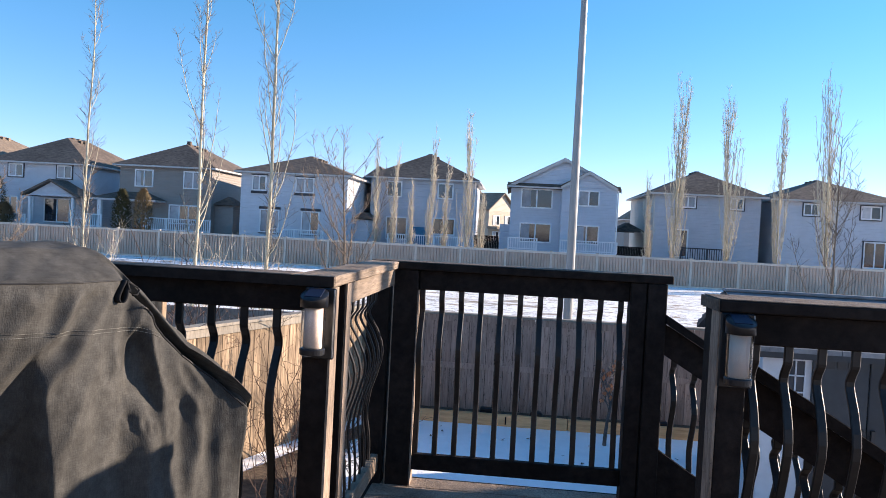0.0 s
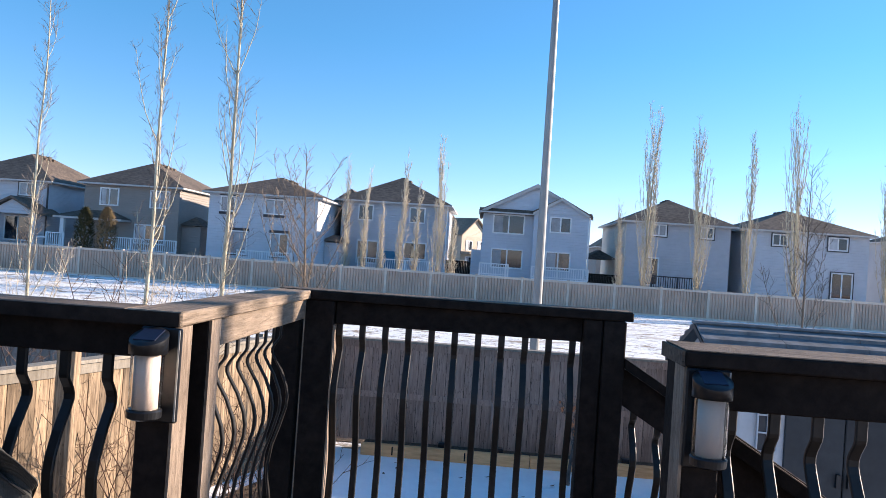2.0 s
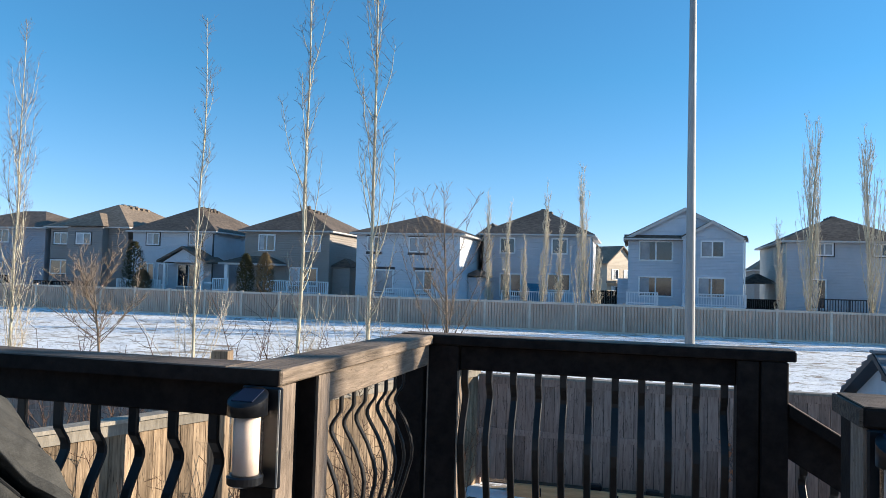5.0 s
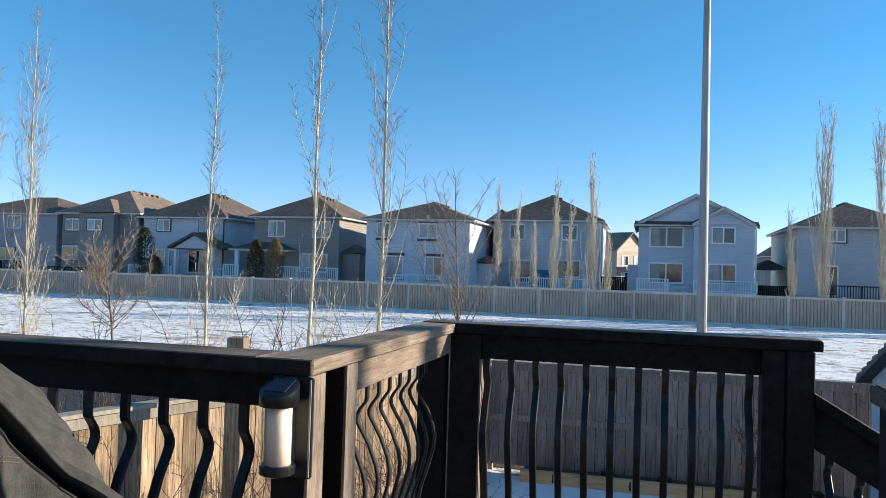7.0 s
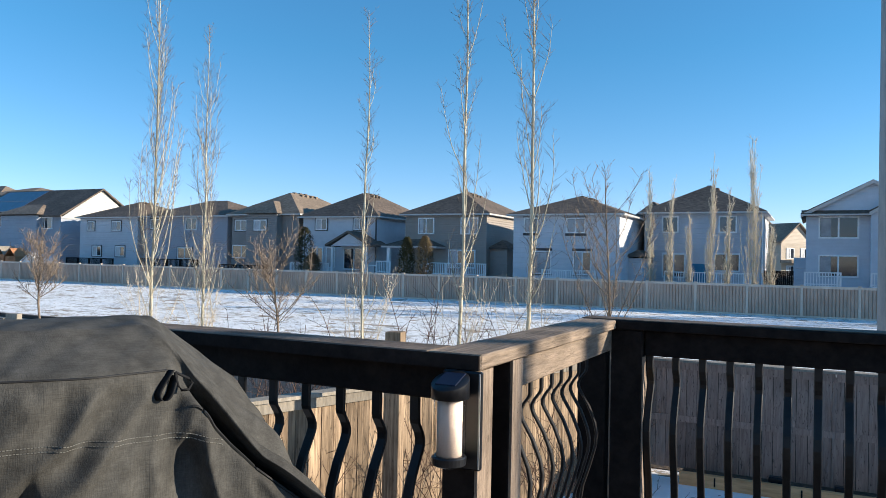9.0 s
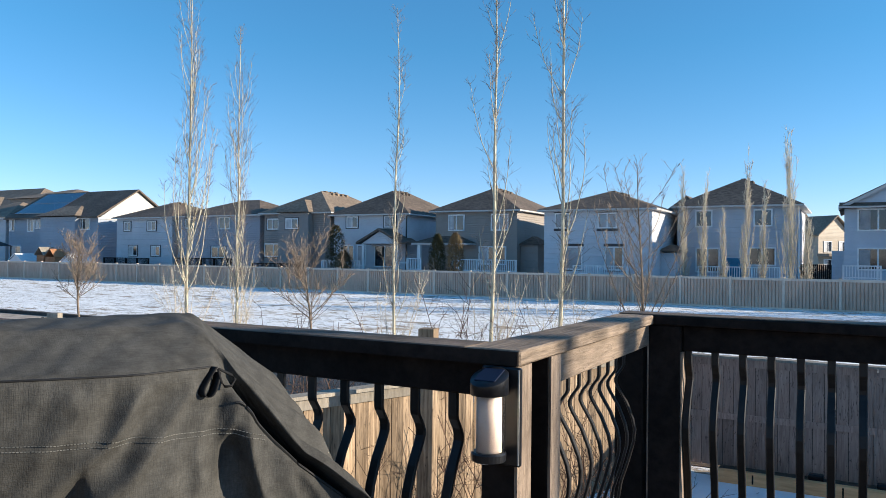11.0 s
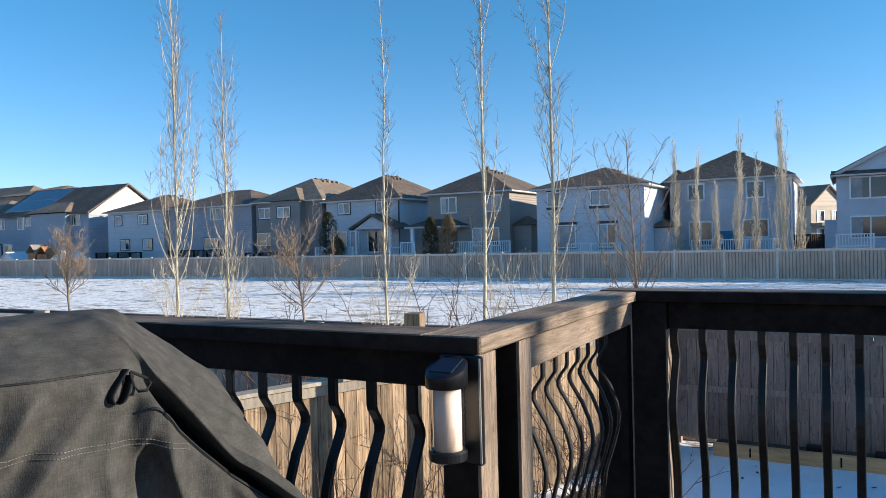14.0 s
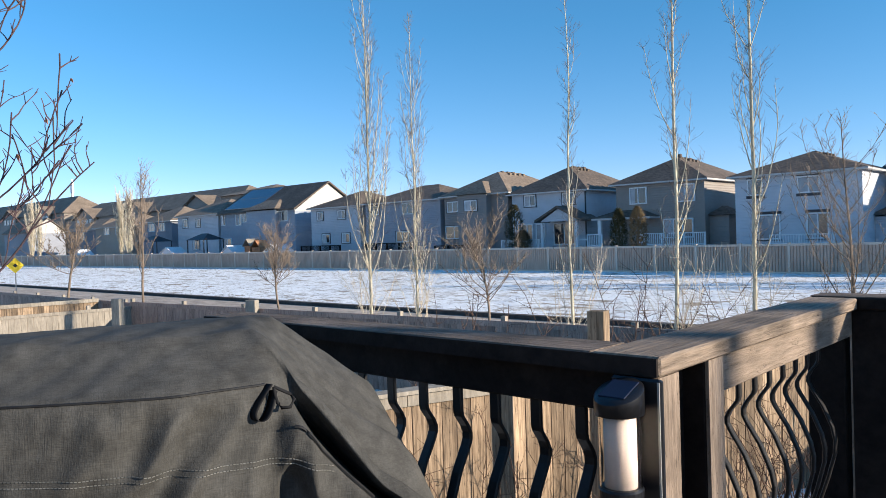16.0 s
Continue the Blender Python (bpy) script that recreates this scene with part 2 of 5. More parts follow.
def fabric_material():
    """Woven polyester: slubs along warp and weft over faded patches."""
    m = mat("grey_grill_cover_fabric", (0.043, 0.0415, 0.0380), (0.075, 0.0725, 0.0665), 26, 0.85, 0.0, stain=0.2, spec=0.12)
    nt = m.node_tree
    n, ln = nt.nodes, nt.links
    bs = n["Principled BSDF"]
    src = bs.inputs["Base Color"].links[0].from_socket
    co = n.new("ShaderNodeTexCoord")
    total = None
    for stretch in ((1, 0.10, 1), (1, 1, 0.10)):
        mp = n.new("ShaderNodeMapping")
        mp.inputs["Scale"].default_value = stretch
        ln.new(co.outputs["Object"], mp.inputs[0])
        a = n.new("ShaderNodeTexNoise")
        a.inputs["Scale"].default_value, a.inputs["Detail"].default_value = 480, 2
        ln.new(mp.outputs[0], a.inputs[0])
        if total is None:
            total = a.outputs[0]
        else:
            s = n.new("ShaderNodeMath")
            ln.new(total, s.inputs[0])
            ln.new(a.outputs[0], s.inputs[1])
            total = s.outputs[0]
    r = n.new("ShaderNodeMapRange")
    r.inputs["From Min"].default_value, r.inputs["From Max"].default_value = 0.7, 1.3
    r.inputs["To Min"].default_value, r.inputs["To Max"].default_value = 0.84, 1.17
    # heavier threads every few millimetres
    sp = n.new("ShaderNodeSeparateXYZ")
    ln.new(co.outputs["Object"], sp.inputs[0])
    for axis in ("Y", "Z"):
        pp = n.new("ShaderNodeMath")
        pp.operation = "PINGPONG"
        pp.inputs[1].default_value = 0.0036
        ln.new(sp.outputs[axis], pp.inputs[0])
        gt = n.new("ShaderNodeMath")
        gt.operation = "LESS_THAN"
        gt.inputs[1].default_value = 0.0006
        ln.new(pp.outputs[0], gt.inputs[0])
        ma = n.new("ShaderNodeMath")
        ma.operation = "MULTIPLY_ADD"
        ma.inputs[1].default_value = -0.11
        ln.new(gt.outputs[0], ma.inputs[0])
        ln.new(total, ma.inputs[2])
        total = ma.outputs[0]
    ln.new(total, r.inputs["Value"])
    h = n.new("ShaderNodeHueSaturation")
    ln.new(src, h.inputs["Color"])
    ln.new(r.outputs[0], h.inputs["Value"])
    ln.new(h.outputs[0], bs.inputs["Base Color"])
    bp = n.new("ShaderNodeBump")
    bp.inputs["Strength"].default_value, bp.inputs["Distance"].default_value = 0.5, 0.0012
    ln.new(total, bp.inputs["Height"])
    # creases of a few centimetres
    cr = n.new("ShaderNodeTexNoise")
    cr.inputs["Scale"].default_value, cr.inputs["Detail"].default_value, cr.inputs["Distortion"].default_value = 5, 2, 0.6
    mp = n.new("ShaderNodeMapping")
    mp.inputs["Scale"].default_value, mp.inputs["Rotation"].default_value = (1, 1.6, 0.55), (0.5, 0, 0)
    ln.new(co.outputs["Object"], mp.inputs[0])
    ln.new(mp.outputs[0], cr.inputs[0])
    b2 = n.new("ShaderNodeBump")
    b2.inputs["Strength"].default_value, b2.inputs["Distance"].default_value = 0.22, 0.02
    ln.new(cr.outputs[0], b2.inputs["Height"])
    ln.new(b2.outputs[0], bp.inputs["Normal"])
    ln.new(bp.outputs[0], bs.inputs["Normal"])
    return m


M["fabric"] = fabric_material()


# ---- building helpers ----
def box(bm, x0, x1, y0, y1, z0, z1, bevel=0.0):
    vs = [bm.verts.new((x, y, z)) for z in (z0, z1) for y in (y0, y1) for x in (x0, x1)]
    fs = [(0, 2, 3, 1), (4, 5, 7, 6), (0, 1, 5, 4), (2, 6, 7, 3), (0, 4, 6, 2), (1, 3, 7, 5)]
    faces = [bm.faces.new([vs[i] for i in f]) for f in fs]
    if bevel:
        es = {e for f in faces for e in f.edges}
        bmesh.ops.bevel(bm, geom=list(es), offset=bevel, segments=1, affect="EDGES")


def lap_walls(bm, x0, x1, y0, y1, z0, z1, pitch=0.2, deep=0.035):
    """Four walls of lapped boards: each course leans in towards its top, under the butt of the next."""
    n = max(1, round((z1 - z0) / pitch))
    rings = []
    for i in range(n):
        for z, d in ((z0 + (z1 - z0) * i / n, 0.0), (z0 + (z1 - z0) * (i + 1) / n, deep)):
            rings.append([bm.verts.new(p) for p in ((x0 + d, y0 + d, z), (x1 - d, y0 + d, z), (x1 - d, y1 - d, z), (x0 + d, y1 - d, z))])
    for a, b in zip(rings, rings[1:]):
        for j in range(4):
            bm.faces.new((a[j], a[(j + 1) % 4], b[(j + 1) % 4], b[j]))
    bm.faces.new(rings[-1])


def part(name, bm, material, parent=None, label=""):
    me = bpy.data.meshes.new(name)
    bm.to_mesh(me)
    bm.free()
    return part_mesh(name, me, material, parent, label)


def part_mesh(name, me, material, parent=None, label=""):
    if not me.materials:
        me.materials.append(material)
    ob = new(name, me)
    ob.parent = parent
    if label:
        ob["label"] = label
    return ob


def boxes(name, material, parent, *rows, bevel=0.0, label=""):
    bm = bmesh.new()
    for r in rows:
        box(bm, *r, bevel=bevel)
    return part(name, bm, material, parent, label)


def thing(name, label, category, group="", kind="", at=None):
    ob = new(name)
    ob.empty_display_size = 0.1
    if at is not None:
        ob.matrix_basis = at
    return tagged(ob, label, category, group, kind)


def structure(name, bm, material, label="", category=""):
    return tagged(part(name, bm, material), label, category, kind="structure")


def pydata(name, verts, faces, material, parent=None, label="", smooth=False):
    me = bpy.data.meshes.new(name)
    me.from_pydata(verts, [], faces)
    if smooth:
        me.polygons.foreach_set("use_smooth", [True] * len(faces))
    me.update()
    return part_mesh(name, me, material, parent, label)


def tube(vs, fs, pts, r0, r1, n=5):
    """A tapered tube through pts, added to the lists vs and fs."""
    base = len(vs)
    k = len(pts)
    for i, p in enumerate(pts):
        d = (pts[min(i + 1, k - 1)] - pts[max(i - 1, 0)]).normalized()
        a = d.orthogonal().normalized()
        b = d.cross(a)
        r = r0 + (r1 - r0) * i / (k - 1)
        for j in range(n):
            w = 2 * math.pi * j / n
            vs.append(p + a * (r * math.cos(w)) + b * (r * math.sin(w)))
    for i in range(k - 1):
        for j in range(n):
            j2 = (j + 1) % n
            fs.append((base + i * n + j, base + i * n + j2, base + (i + 1) * n + j2, base + (i + 1) * n + j))


def lathe(bm, profile, n=24, centre=(0, 0)):
    rings = [[bm.verts.new((centre[0] + r * math.cos(2 * math.pi * j / n), centre[1] + r * math.sin(2 * math.pi * j / n), z))
              for j in range(n)] for r, z in profile]
    for a, b in zip(rings, rings[1:]):
        for j in range(n):
            bm.faces.new((a[j], a[(j + 1) % n], b[(j + 1) % n], b[j]))
    bm.faces.new(rings[0][::-1])
    bm.faces.new(rings[-1])


# ---- ground, road ----
G = -0.10
prof = [(-900, G), (-60, G), (-10, G), (0, G), (8, G), (14.9, G), (15.0, G - 0.15), (17.3, G - 0.11), (19.6, G - 0.15), (19.7, G), (30, G), (47, G), (120, G), (3000, G)]
xs = [-3000, -300, -160] + [-110 + 0.28 * i for i in range(536)] + [60, 120, 300, 3000]


def spread_rows(rows, y0, y1, step):
    keep = [r for r in rows if not y0 < r[0] < y1]
    fine = [(y0 + step * i, G) for i in range(1, int((y1 - y0) / step))]
    return sorted(keep + fine)


prof = spread_rows(spread_rows(prof, 0.0, 8.0, 0.2), 20.0, 47.0, 0.24)


def snow_height(x, y, z):
    """Low wind-packed ripples on the field and the yard, none at the road."""
    if not (20.2 < y < 46.5 or 0.2 < y < 7.8) or not -109 < x < 39:
        return z
    w = min(1, (y - 20.2) / 1.5, (46.5 - y) / 1.0) if y > 15 else 0.5
    a = noise.noise(Vector((x * 0.7, y * 0.8, 0.0)))
    b = noise.noise(Vector((x * 0.2, y * 0.35, 5.0)))
    c = noise.noise(Vector((x * 1.7, y * 1.5, 9.0)))
    return z + w * (0.030 * a + 0.03 * b + 0.012 * c)


gv = [(x, y, snow_height(x, y, z)) for y, z in prof for x in xs]
nx = len(xs)
gf = [(j * nx + i, j * nx + i + 1, (j + 1) * nx + i + 1, (j + 1) * nx + i) for j in range(len(prof) - 1) for i in range(nx - 1)]
ground = pydata("ground", gv, gf, M["snow"])
ground.data.materials.append(M["cleansnow"])
ground.data.polygons.foreach_set("material_index", [1 if -10 <= gv[f[0]][1] < 7.9 and -8 < gv[f[0]][0] < 12 else 0 for f in gf])
ground.data.polygons.foreach_set("use_smooth", [True] * len(gf))
tagged(ground, "flat ground under thin patchy snow with dry grass showing", "ground", kind="structure")
bm = bmesh.new()
for y0, y1, z0, z1 in ((15.05, 17.3, G - 0.14, G - 0.10), (17.3, 19.55, G - 0.10, G - 0.14)):
    bm.faces.new([bm.verts.new(p) for p in ((-400, y0, z0), (120, y0, z0), (120, y1, z1), (-400, y1, z1))])
structure("road", bm, M["asphalt"], "dry grey-brown asphalt road with a low crown", "road")
bm = bmesh.new()
box(bm, -400, 120, 14.88, 15.04, G - 0.16, G + 0.012)
box(bm, -400, 120, 19.56, 19.74, G - 0.16, G + 0.02)
structure("kerb", bm, M["kerb"], "grey concrete kerbs along both sides of the road", "kerb")
bm = bmesh.new()
box(bm, -400, 120, 19.75, 19.95, G - 0.02, G + 0.012)
box(bm, -400, 120, 13.1, 14.87, G - 0.02, G + 0.012)
box(bm, -400, 120, 8.35, 9.6, G - 0.02, G + 0.012)
structure("verge", bm, M["soil"], "strips of bare brown grass beside the kerbs", "verge")


# ---- far panel fence ----
def panel_fence():
    f = thing("panel_fence", "long taupe panel fence with square posts behind the snowy field", "fence")
    y, z0, z1, step, first = 46.8, G, 1.78, 3.04, 2.97
    n = 15
    w = step - 0.13
    prof = []
    for i in range(n):
        a, b, g = -w / 2 + w * i / n, -w / 2 + w * (i + 1) / n, 0.028
        prof += [(a, 0.03), (a + g, -0.02), (b - g, -0.02)]
    prof.append((w / 2, 0.03))
    vs = [(x, d, z) for x, d in prof for z in (z0 + 0.05, z1 - 0.10)]
    fs = [(2 * j, 2 * j + 2, 2 * j + 3, 2 * j + 1) for j in range(len(prof) - 1)]
    pm = bpy.data.meshes.new("panel")
    pm.from_pydata(vs, [], fs)
    pm.materials.append(M["vinyl"])
    rm = []
    for za, zb in ((z0, z0 + 0.10), (z1 - 0.14, z1)):
        bm = bmesh.new()
        box(bm, -w / 2, w / 2, -0.045, 0.045, za, zb)
        rm.append(bpy.data.meshes.new("rail"))
        bm.to_mesh(rm[-1])
        bm.free()
        rm[-1].materials.append(M["vinylpost"])
    bm = bmesh.new()
    box(bm, -0.075, 0.075, -0.075, 0.075, z0, z1 + 0.02)
    box(bm, -0.095, 0.095, -0.095, 0.095, z1 + 0.02, z1 + 0.07, bevel=0.02)
    qm = bpy.data.meshes.new("post")
    bm.to_mesh(qm)
    bm.free()
    qm.materials.append(M["vinylpost"])
    for i in range(-72, 16):
        x = first + step * i
        o = part_mesh("post", qm, None, f)
        o.location = (x, y, 0)
        o = part_mesh("panel", pm, None, f)
        o.location = (x + step / 2, y, 0)
        for me in rm:
            o = part_mesh("rail", me, None, f)
            o.location = (x + step / 2, y, 0)


panel_fence()


# ---- houses ----
def roof_hip(x0, x1, y0, y1, ze, zr, o=0.45, t=0.14):
    """A hip roof with a flat soffit and a fascia; the ridge follows the longer side."""
    x0, x1, y0, y1 = x0 - o, x1 + o, y0 - o, y1 + o
    w, d = x1 - x0, y1 - y0
    if d >= w:
        a, b = ((x0 + x1) / 2, y0 + w * 0.47, zr), ((x0 + x1) / 2, y1 - w * 0.47, zr)
        up = [(0, 1, 4), (1, 2, 5, 4), (2, 3, 5), (3, 0, 4, 5)]
    else:
        a, b = (x0 + d * 0.47, (y0 + y1) / 2, zr), (x1 - d * 0.47, (y0 + y1) / 2, zr)
        up = [(0, 1, 5, 4), (1, 2, 5), (2, 3, 4, 5), (3, 0, 4)]
    vs = [(x0, y0, ze), (x1, y0, ze), (x1, y1, ze), (x0, y1, ze), a, b]
    return vs, up, (x0, x1, y0, y1, ze - t, ze)


def roof_gable(x0, x1, y0, y1, ze, zr, along, o=0.45, t=0.2):
    x0, x1, y0, y1 = x0 - o, x1 + o, y0 - o, y1 + o
    if along == "x":
        ym = (y0 + y1) / 2
        vs = [(x0, y0, ze), (x1, y0, ze), (x1, ym, zr), (x0, ym, zr), (x1, y1, ze), (x0, y1, ze)]
        up = [(0, 1, 2, 3), (3, 2, 4, 5)]
    else:
        xm = (x0 + x1) / 2
        vs = [(x0, y0, ze), (x0, y1, ze), (xm, y1, zr), (xm, y0, zr), (x1, y1, ze), (x1, y0, ze)]
        up = [(3, 2, 1, 0), (5, 4, 2, 3)]
    vs2 = vs + [(x, y, z - t) for x, y, z in vs]
    n = len(vs)
    fs = up + [tuple(i + n for i in f[::-1]) for f in up]
    edges = {}
    for f in up:
        for i, j in zip(f, f[1:] + f[:1]):
            edges[(i, j)] = 1
    fs += [(j, i, i + n, j + n) for i, j in edges if (j, i) not in edges]
    return vs2, fs


def add_window(house, x0, x1, z0, z1, y, style="white", bars=1, blind=0.0, side=None):
    """A framed window on a wall that faces -y, or on the +x or -x wall at side; bars: how many upright bars split it."""
    frame_m = M["darktrim"] if style == "dark" else M["white"]
    f = 0.07 if style == "dark" else 0.11
    bm = bmesh.new()
    for r in ((x0 - f, x1 + f, z1, z1 + f), (x0 - f, x1 + f, z0 - f, z0), (x0 - f, x0, z0, z1), (x1, x1 + f, z0, z1)):
        box(bm, r[0], r[1], -0.06, 0.03, r[2], r[3])
    w = part("window", bm, frame_m, house)
    w.location = (0, y, 0)
    bm = bmesh.new()
    box(bm, x0, x1, -0.012, 0.02, z0, z1)
    part("pane", bm, M["pane"], w)
    if style == "dark":
        bm = bmesh.new()
        for r in ((x0, x1, z1 - 0.11, z1), (x0, x1, z0, z0 + 0.11), (x0, x0 + 0.11, z0 + 0.11, z1 - 0.11), (x1 - 0.11, x1, z0 + 0.11, z1 - 0.11)):
            box(bm, r[0], r[1], -0.045, -0.013, r[2], r[3])
        part("sash", bm, M["white"], w)
    if style == "band":
        for za, zb in ((z1 + f, z1 + f + (0.2 if z0 < 4 else 0.07)), (z0 - f - (0.2 if z0 > 4 else 0.07), z0 - f)):
            boxes("trim_board", M["darktrim"], w, (x0 - f - 0.06, x1 + f + 0.06, -0.07, 0.03, za, zb))
    if bars:
        for i in range(1, bars + 1):
            xm = x0 + (x1 - x0) * i / (bars + 1)
            boxes("bar", M["white"], w, (xm - 0.05, xm + 0.05, -0.04, -0.013, z0, z1))
    if blind:
        bm = bmesh.new()
        box(bm, x0 + 0.03, x0 + (x1 - x0) * blind, -0.022, -0.014, z0 + 0.03, z1 - 0.03)
        part("blind", bm, M["blind"], w)
    return w


def deck_rail(house, x0, x1, y, z0, z1, material="white"):
    bm = bmesh.new()
    m = M[material]
    box(bm, x0, x1, y - 0.05, y + 0.05, z1 - 0.08, z1)
    box(bm, x0, x1, y - 0.04, y + 0.04, z0 + 0.08, z0 + 0.15)
    n = max(2, int((x1 - x0) / 0.17))
    for i in range(n + 1):
        x = x0 + (x1 - x0) * i / n
        r = 0.06 if i % 11 == 0 or i == n else 0.025
        box(bm, x - r, x + r, y - r, y + r, z0, z1)
    part("deck_rail", bm, m, house)
    bm = bmesh.new()
    box(bm, x0, x1, y - 0.06, y + 2.2, z0 - 0.25, z0)
    part("deck", bm, m if material == "white" else M["stain"], house)


def tri(a, b, c):
    bm = bmesh.new()
    bm.faces.new([bm.verts.new(p) for p in (a, b, c)])
    return bm


def house(name, label, x0, x1, y0, y1, ze, zr, colour, key, roof="hip", shingle="shingle", vents=3):
    h = thing(name, label, "house")
    s = siding(key, colour)
    bm = bmesh.new()
    lap_walls(bm, x0, x1, y0, y1, G, ze - 0.1)
    part("wall", bm, s, h)
    if roof == "hip":
        vs, fs, (a, b, c, d, e, f) = roof_hip(x0, x1, y0, y1, ze, zr)
        pydata("roof", vs, fs, M[shingle], h)
        bm = bmesh.new()
        box(bm, a, b, c, d, e, f - 0.01)
        part("fascia", bm, M["fascia"], h)
        top, back = vs[4], vs[5]
        if abs(top[0] - back[0]) < 0.1:
            for i in range(vents):
                bm = bmesh.new()
                q = 0.25 + 0.2 * i
                yv = top[1] + (back[1] - top[1]) * min(q, 1.0)
                sl = (zr - ze) / (top[0] - a)
                xv = top[0] + 0.45
                box(bm, xv, xv + 0.34, yv, yv + 0.34, zr - sl * 0.8, zr - sl * 0.45 + 0.09, bevel=0.03)
                part("roof_vent", bm, M[shingle], h)
            for i in range(vents and 3):
                yv = top[1] + 0.5 + 0.9 * i
                boxes("ridge_vent", M["shingle"], h, (top[0] - 0.2, top[0] + 0.2, yv, yv + 0.4, zr - 0.1, zr + 0.07), bevel=0.03)
    else:
        along = roof[-1]
        vs, fs = roof_gable(x0, x1, y0, y1, ze, zr, along)
        pydata("roof", vs, fs, M[shingle], h)
        if along == "x":
            ym = (y0 + y1) / 2
            k = (ze - 0.25)
            for x in (x0, x1):
                part("gable", tri((x, y0, k), (x, y1, k), (x, ym, zr - 0.2)), s, h)
        else:
            xm = (x0 + x1) / 2
            k = (ze - 0.25)
            for y in (y0, y1):
                part("gable", tri((x0, y, k), (x1, y, k), (xm, y, zr - 0.2)), s, h)
    return h


F = 56.0
PALE, GREYB, TAUPE, CREAM, WHITE = (0.57, 0.575, 0.60), (0.49, 0.495, 0.52), (0.30, 0.262, 0.23), (0.63, 0.575, 0.485), (0.61, 0.615, 0.64)


def house_gabled_pale():
    h = thing("house", "pale blue-grey house with a wide front gable and white rails", "house")
    s = siding("pale_blue", (0.54, 0.57, 0.62))
    bm = bmesh.new()
    lap_walls(bm, 0.0, 8.2, F, F + 10, G, 6.75)
    lap_walls(bm, 3.95, 8.2, F - 0.8, F + 0.1, G, 6.72)
    part("wall", bm, s, h)
    vs, fs = roof_gable(0.0, 8.2, F, F + 10, 6.72, 9.0, "y", 0.35)
    pydata("roof", vs, fs, M["shingle"], h)
    vs, fs = roof_gable(4.1, 7.9, F - 0.8, F + 3, 6.85, 8.0, "y", 0.25)
    pydata("dormer_roof", vs, fs, M["shingle"], h)
    for nm, a, b, y, z0, z1 in (("gable", 0, 8.2, F - 0.05, 6.7, 8.85), ("dormer_gable", 3.95, 8.2, F - 0.81, 6.71, 7.95)):
        bm = bmesh.new()
        v = [bm.verts.new(p) for p in ((a, y, z0), (b, y, z0), ((a + b) / 2, y, z1))]
        bm.faces.new(v)
        part(nm, bm, s, h)
    # pale rake boards and pent roof
    for nm, a, b, y, z0, z1 in (("rake_board", -0.35, 8.55, F - 0.38, 6.62, 8.98), ("rake_board", 3.85, 8.15, F - 1.1, 6.72, 7.98)):
        bm = bmesh.new()
        m2 = (a + b) / 2
        for xa, xb in ((a, m2), (b, m2)):
            q = [bm.verts.new(p) for p in ((xa, y, z0), (xb, y, z1), (xb, y, z1 - 0.24), (xa, y, z0 - 0.24))]
            bm.faces.new(q)
        part(nm, bm, M["fascia"], h)
    vs = [(-0.3, F - 0.55, 6.62), (8.5, F - 0.55, 6.62), (8.5, F, 6.95), (-0.3, F, 6.95), (-0.3, F - 0.55, 6.5), (8.5, F - 0.55, 6.5), (8.5, F, 6.5), (-0.3, F, 6.5)]
    pydata("pent_roof", vs, [(0, 1, 2, 3), (4, 5, 1, 0), (7, 6, 5, 4), (5, 6, 2, 1), (4, 0, 3, 7)], M["shingle"], h)
    boxes("gutter", M["fascia"], h, (-0.35, 3.9, F - 0.65, F - 0.55, 6.52, 6.64))
    add_window(h, 0.9, 3.2, 5.05, 6.4, F, "white", 1, 0.3)
    add_window(h, 5.3, 6.75, 5.35, 6.4, F - 0.8, "white", 1, 0.5)
    add_window(h, 0.9, 3.2, 2.35, 3.7, F, "white", 1, 0.3)
    add_window(h, 5.1, 6.85, 2.4, 3.7, F - 0.8, "white", 1, 0.4)
    deck_rail(h, 0.0, 2.15, F - 2.2, 1.66, 2.6)
    deck_rail(h, 3.95, 8.15, F - 2.2, 1.7, 2.6)
    boxes("downspout", M["white"], h, (8.22, 8.32, F - 0.7, F - 0.6, G, 6.6))
    boxes("lean_to", s, h, (-0.8, 0.0, F + 2, F + 6, G, 3.6))


house_gabled_pale()
F4 = F + 3
h = house("house", "grey-blue house with a brown hip roof behind poplars", -11.9, -3.1, F4, F4 + 10, 7.1, 9.58, GREYB, "grey_blue")
add_window(h, -10.4, -9.3, 5.53, 6.68, F4, "white", 1)
add_window(h, -6.08, -4.94, 5.55, 6.68, F4, "white", 1)
add_window(h, -10.35, -8.72, 1.95, 3.69, F4, "white", 1)
add_window(h, -6.41, -4.68, 2.53, 3.76, F4, "white", 1)
deck_rail(h, -9.8, -3.6, F4 - 2.4, 1.43, 2.37)
boxes("deck_chest", mat("blue_plastic", (0.02, 0.12, 0.22), (0.04, 0.18, 0.30), 4, 0.5, 0.0), h, (-7.9, -6.9, F4 - 1.6, F4 - 0.9, 1.43, 3.0))
vs, fs, fa = roof_hip(-13.8, -11.4, F4 + 6.2, F4 + 12, 7.05, 8.6)
pydata("wing_roof", vs, fs, M["shingle"], h)
boxes("wing_wall", siding("grey_blue", GREYB), h, (-13.7, -11.9, F4 + 6.2, F4 + 12, G, 6.95))
boxes("downspout", M["white"], h, (-3.05, -2.95, F4 - 0.05, F4 + 0.05, G, 6.9))

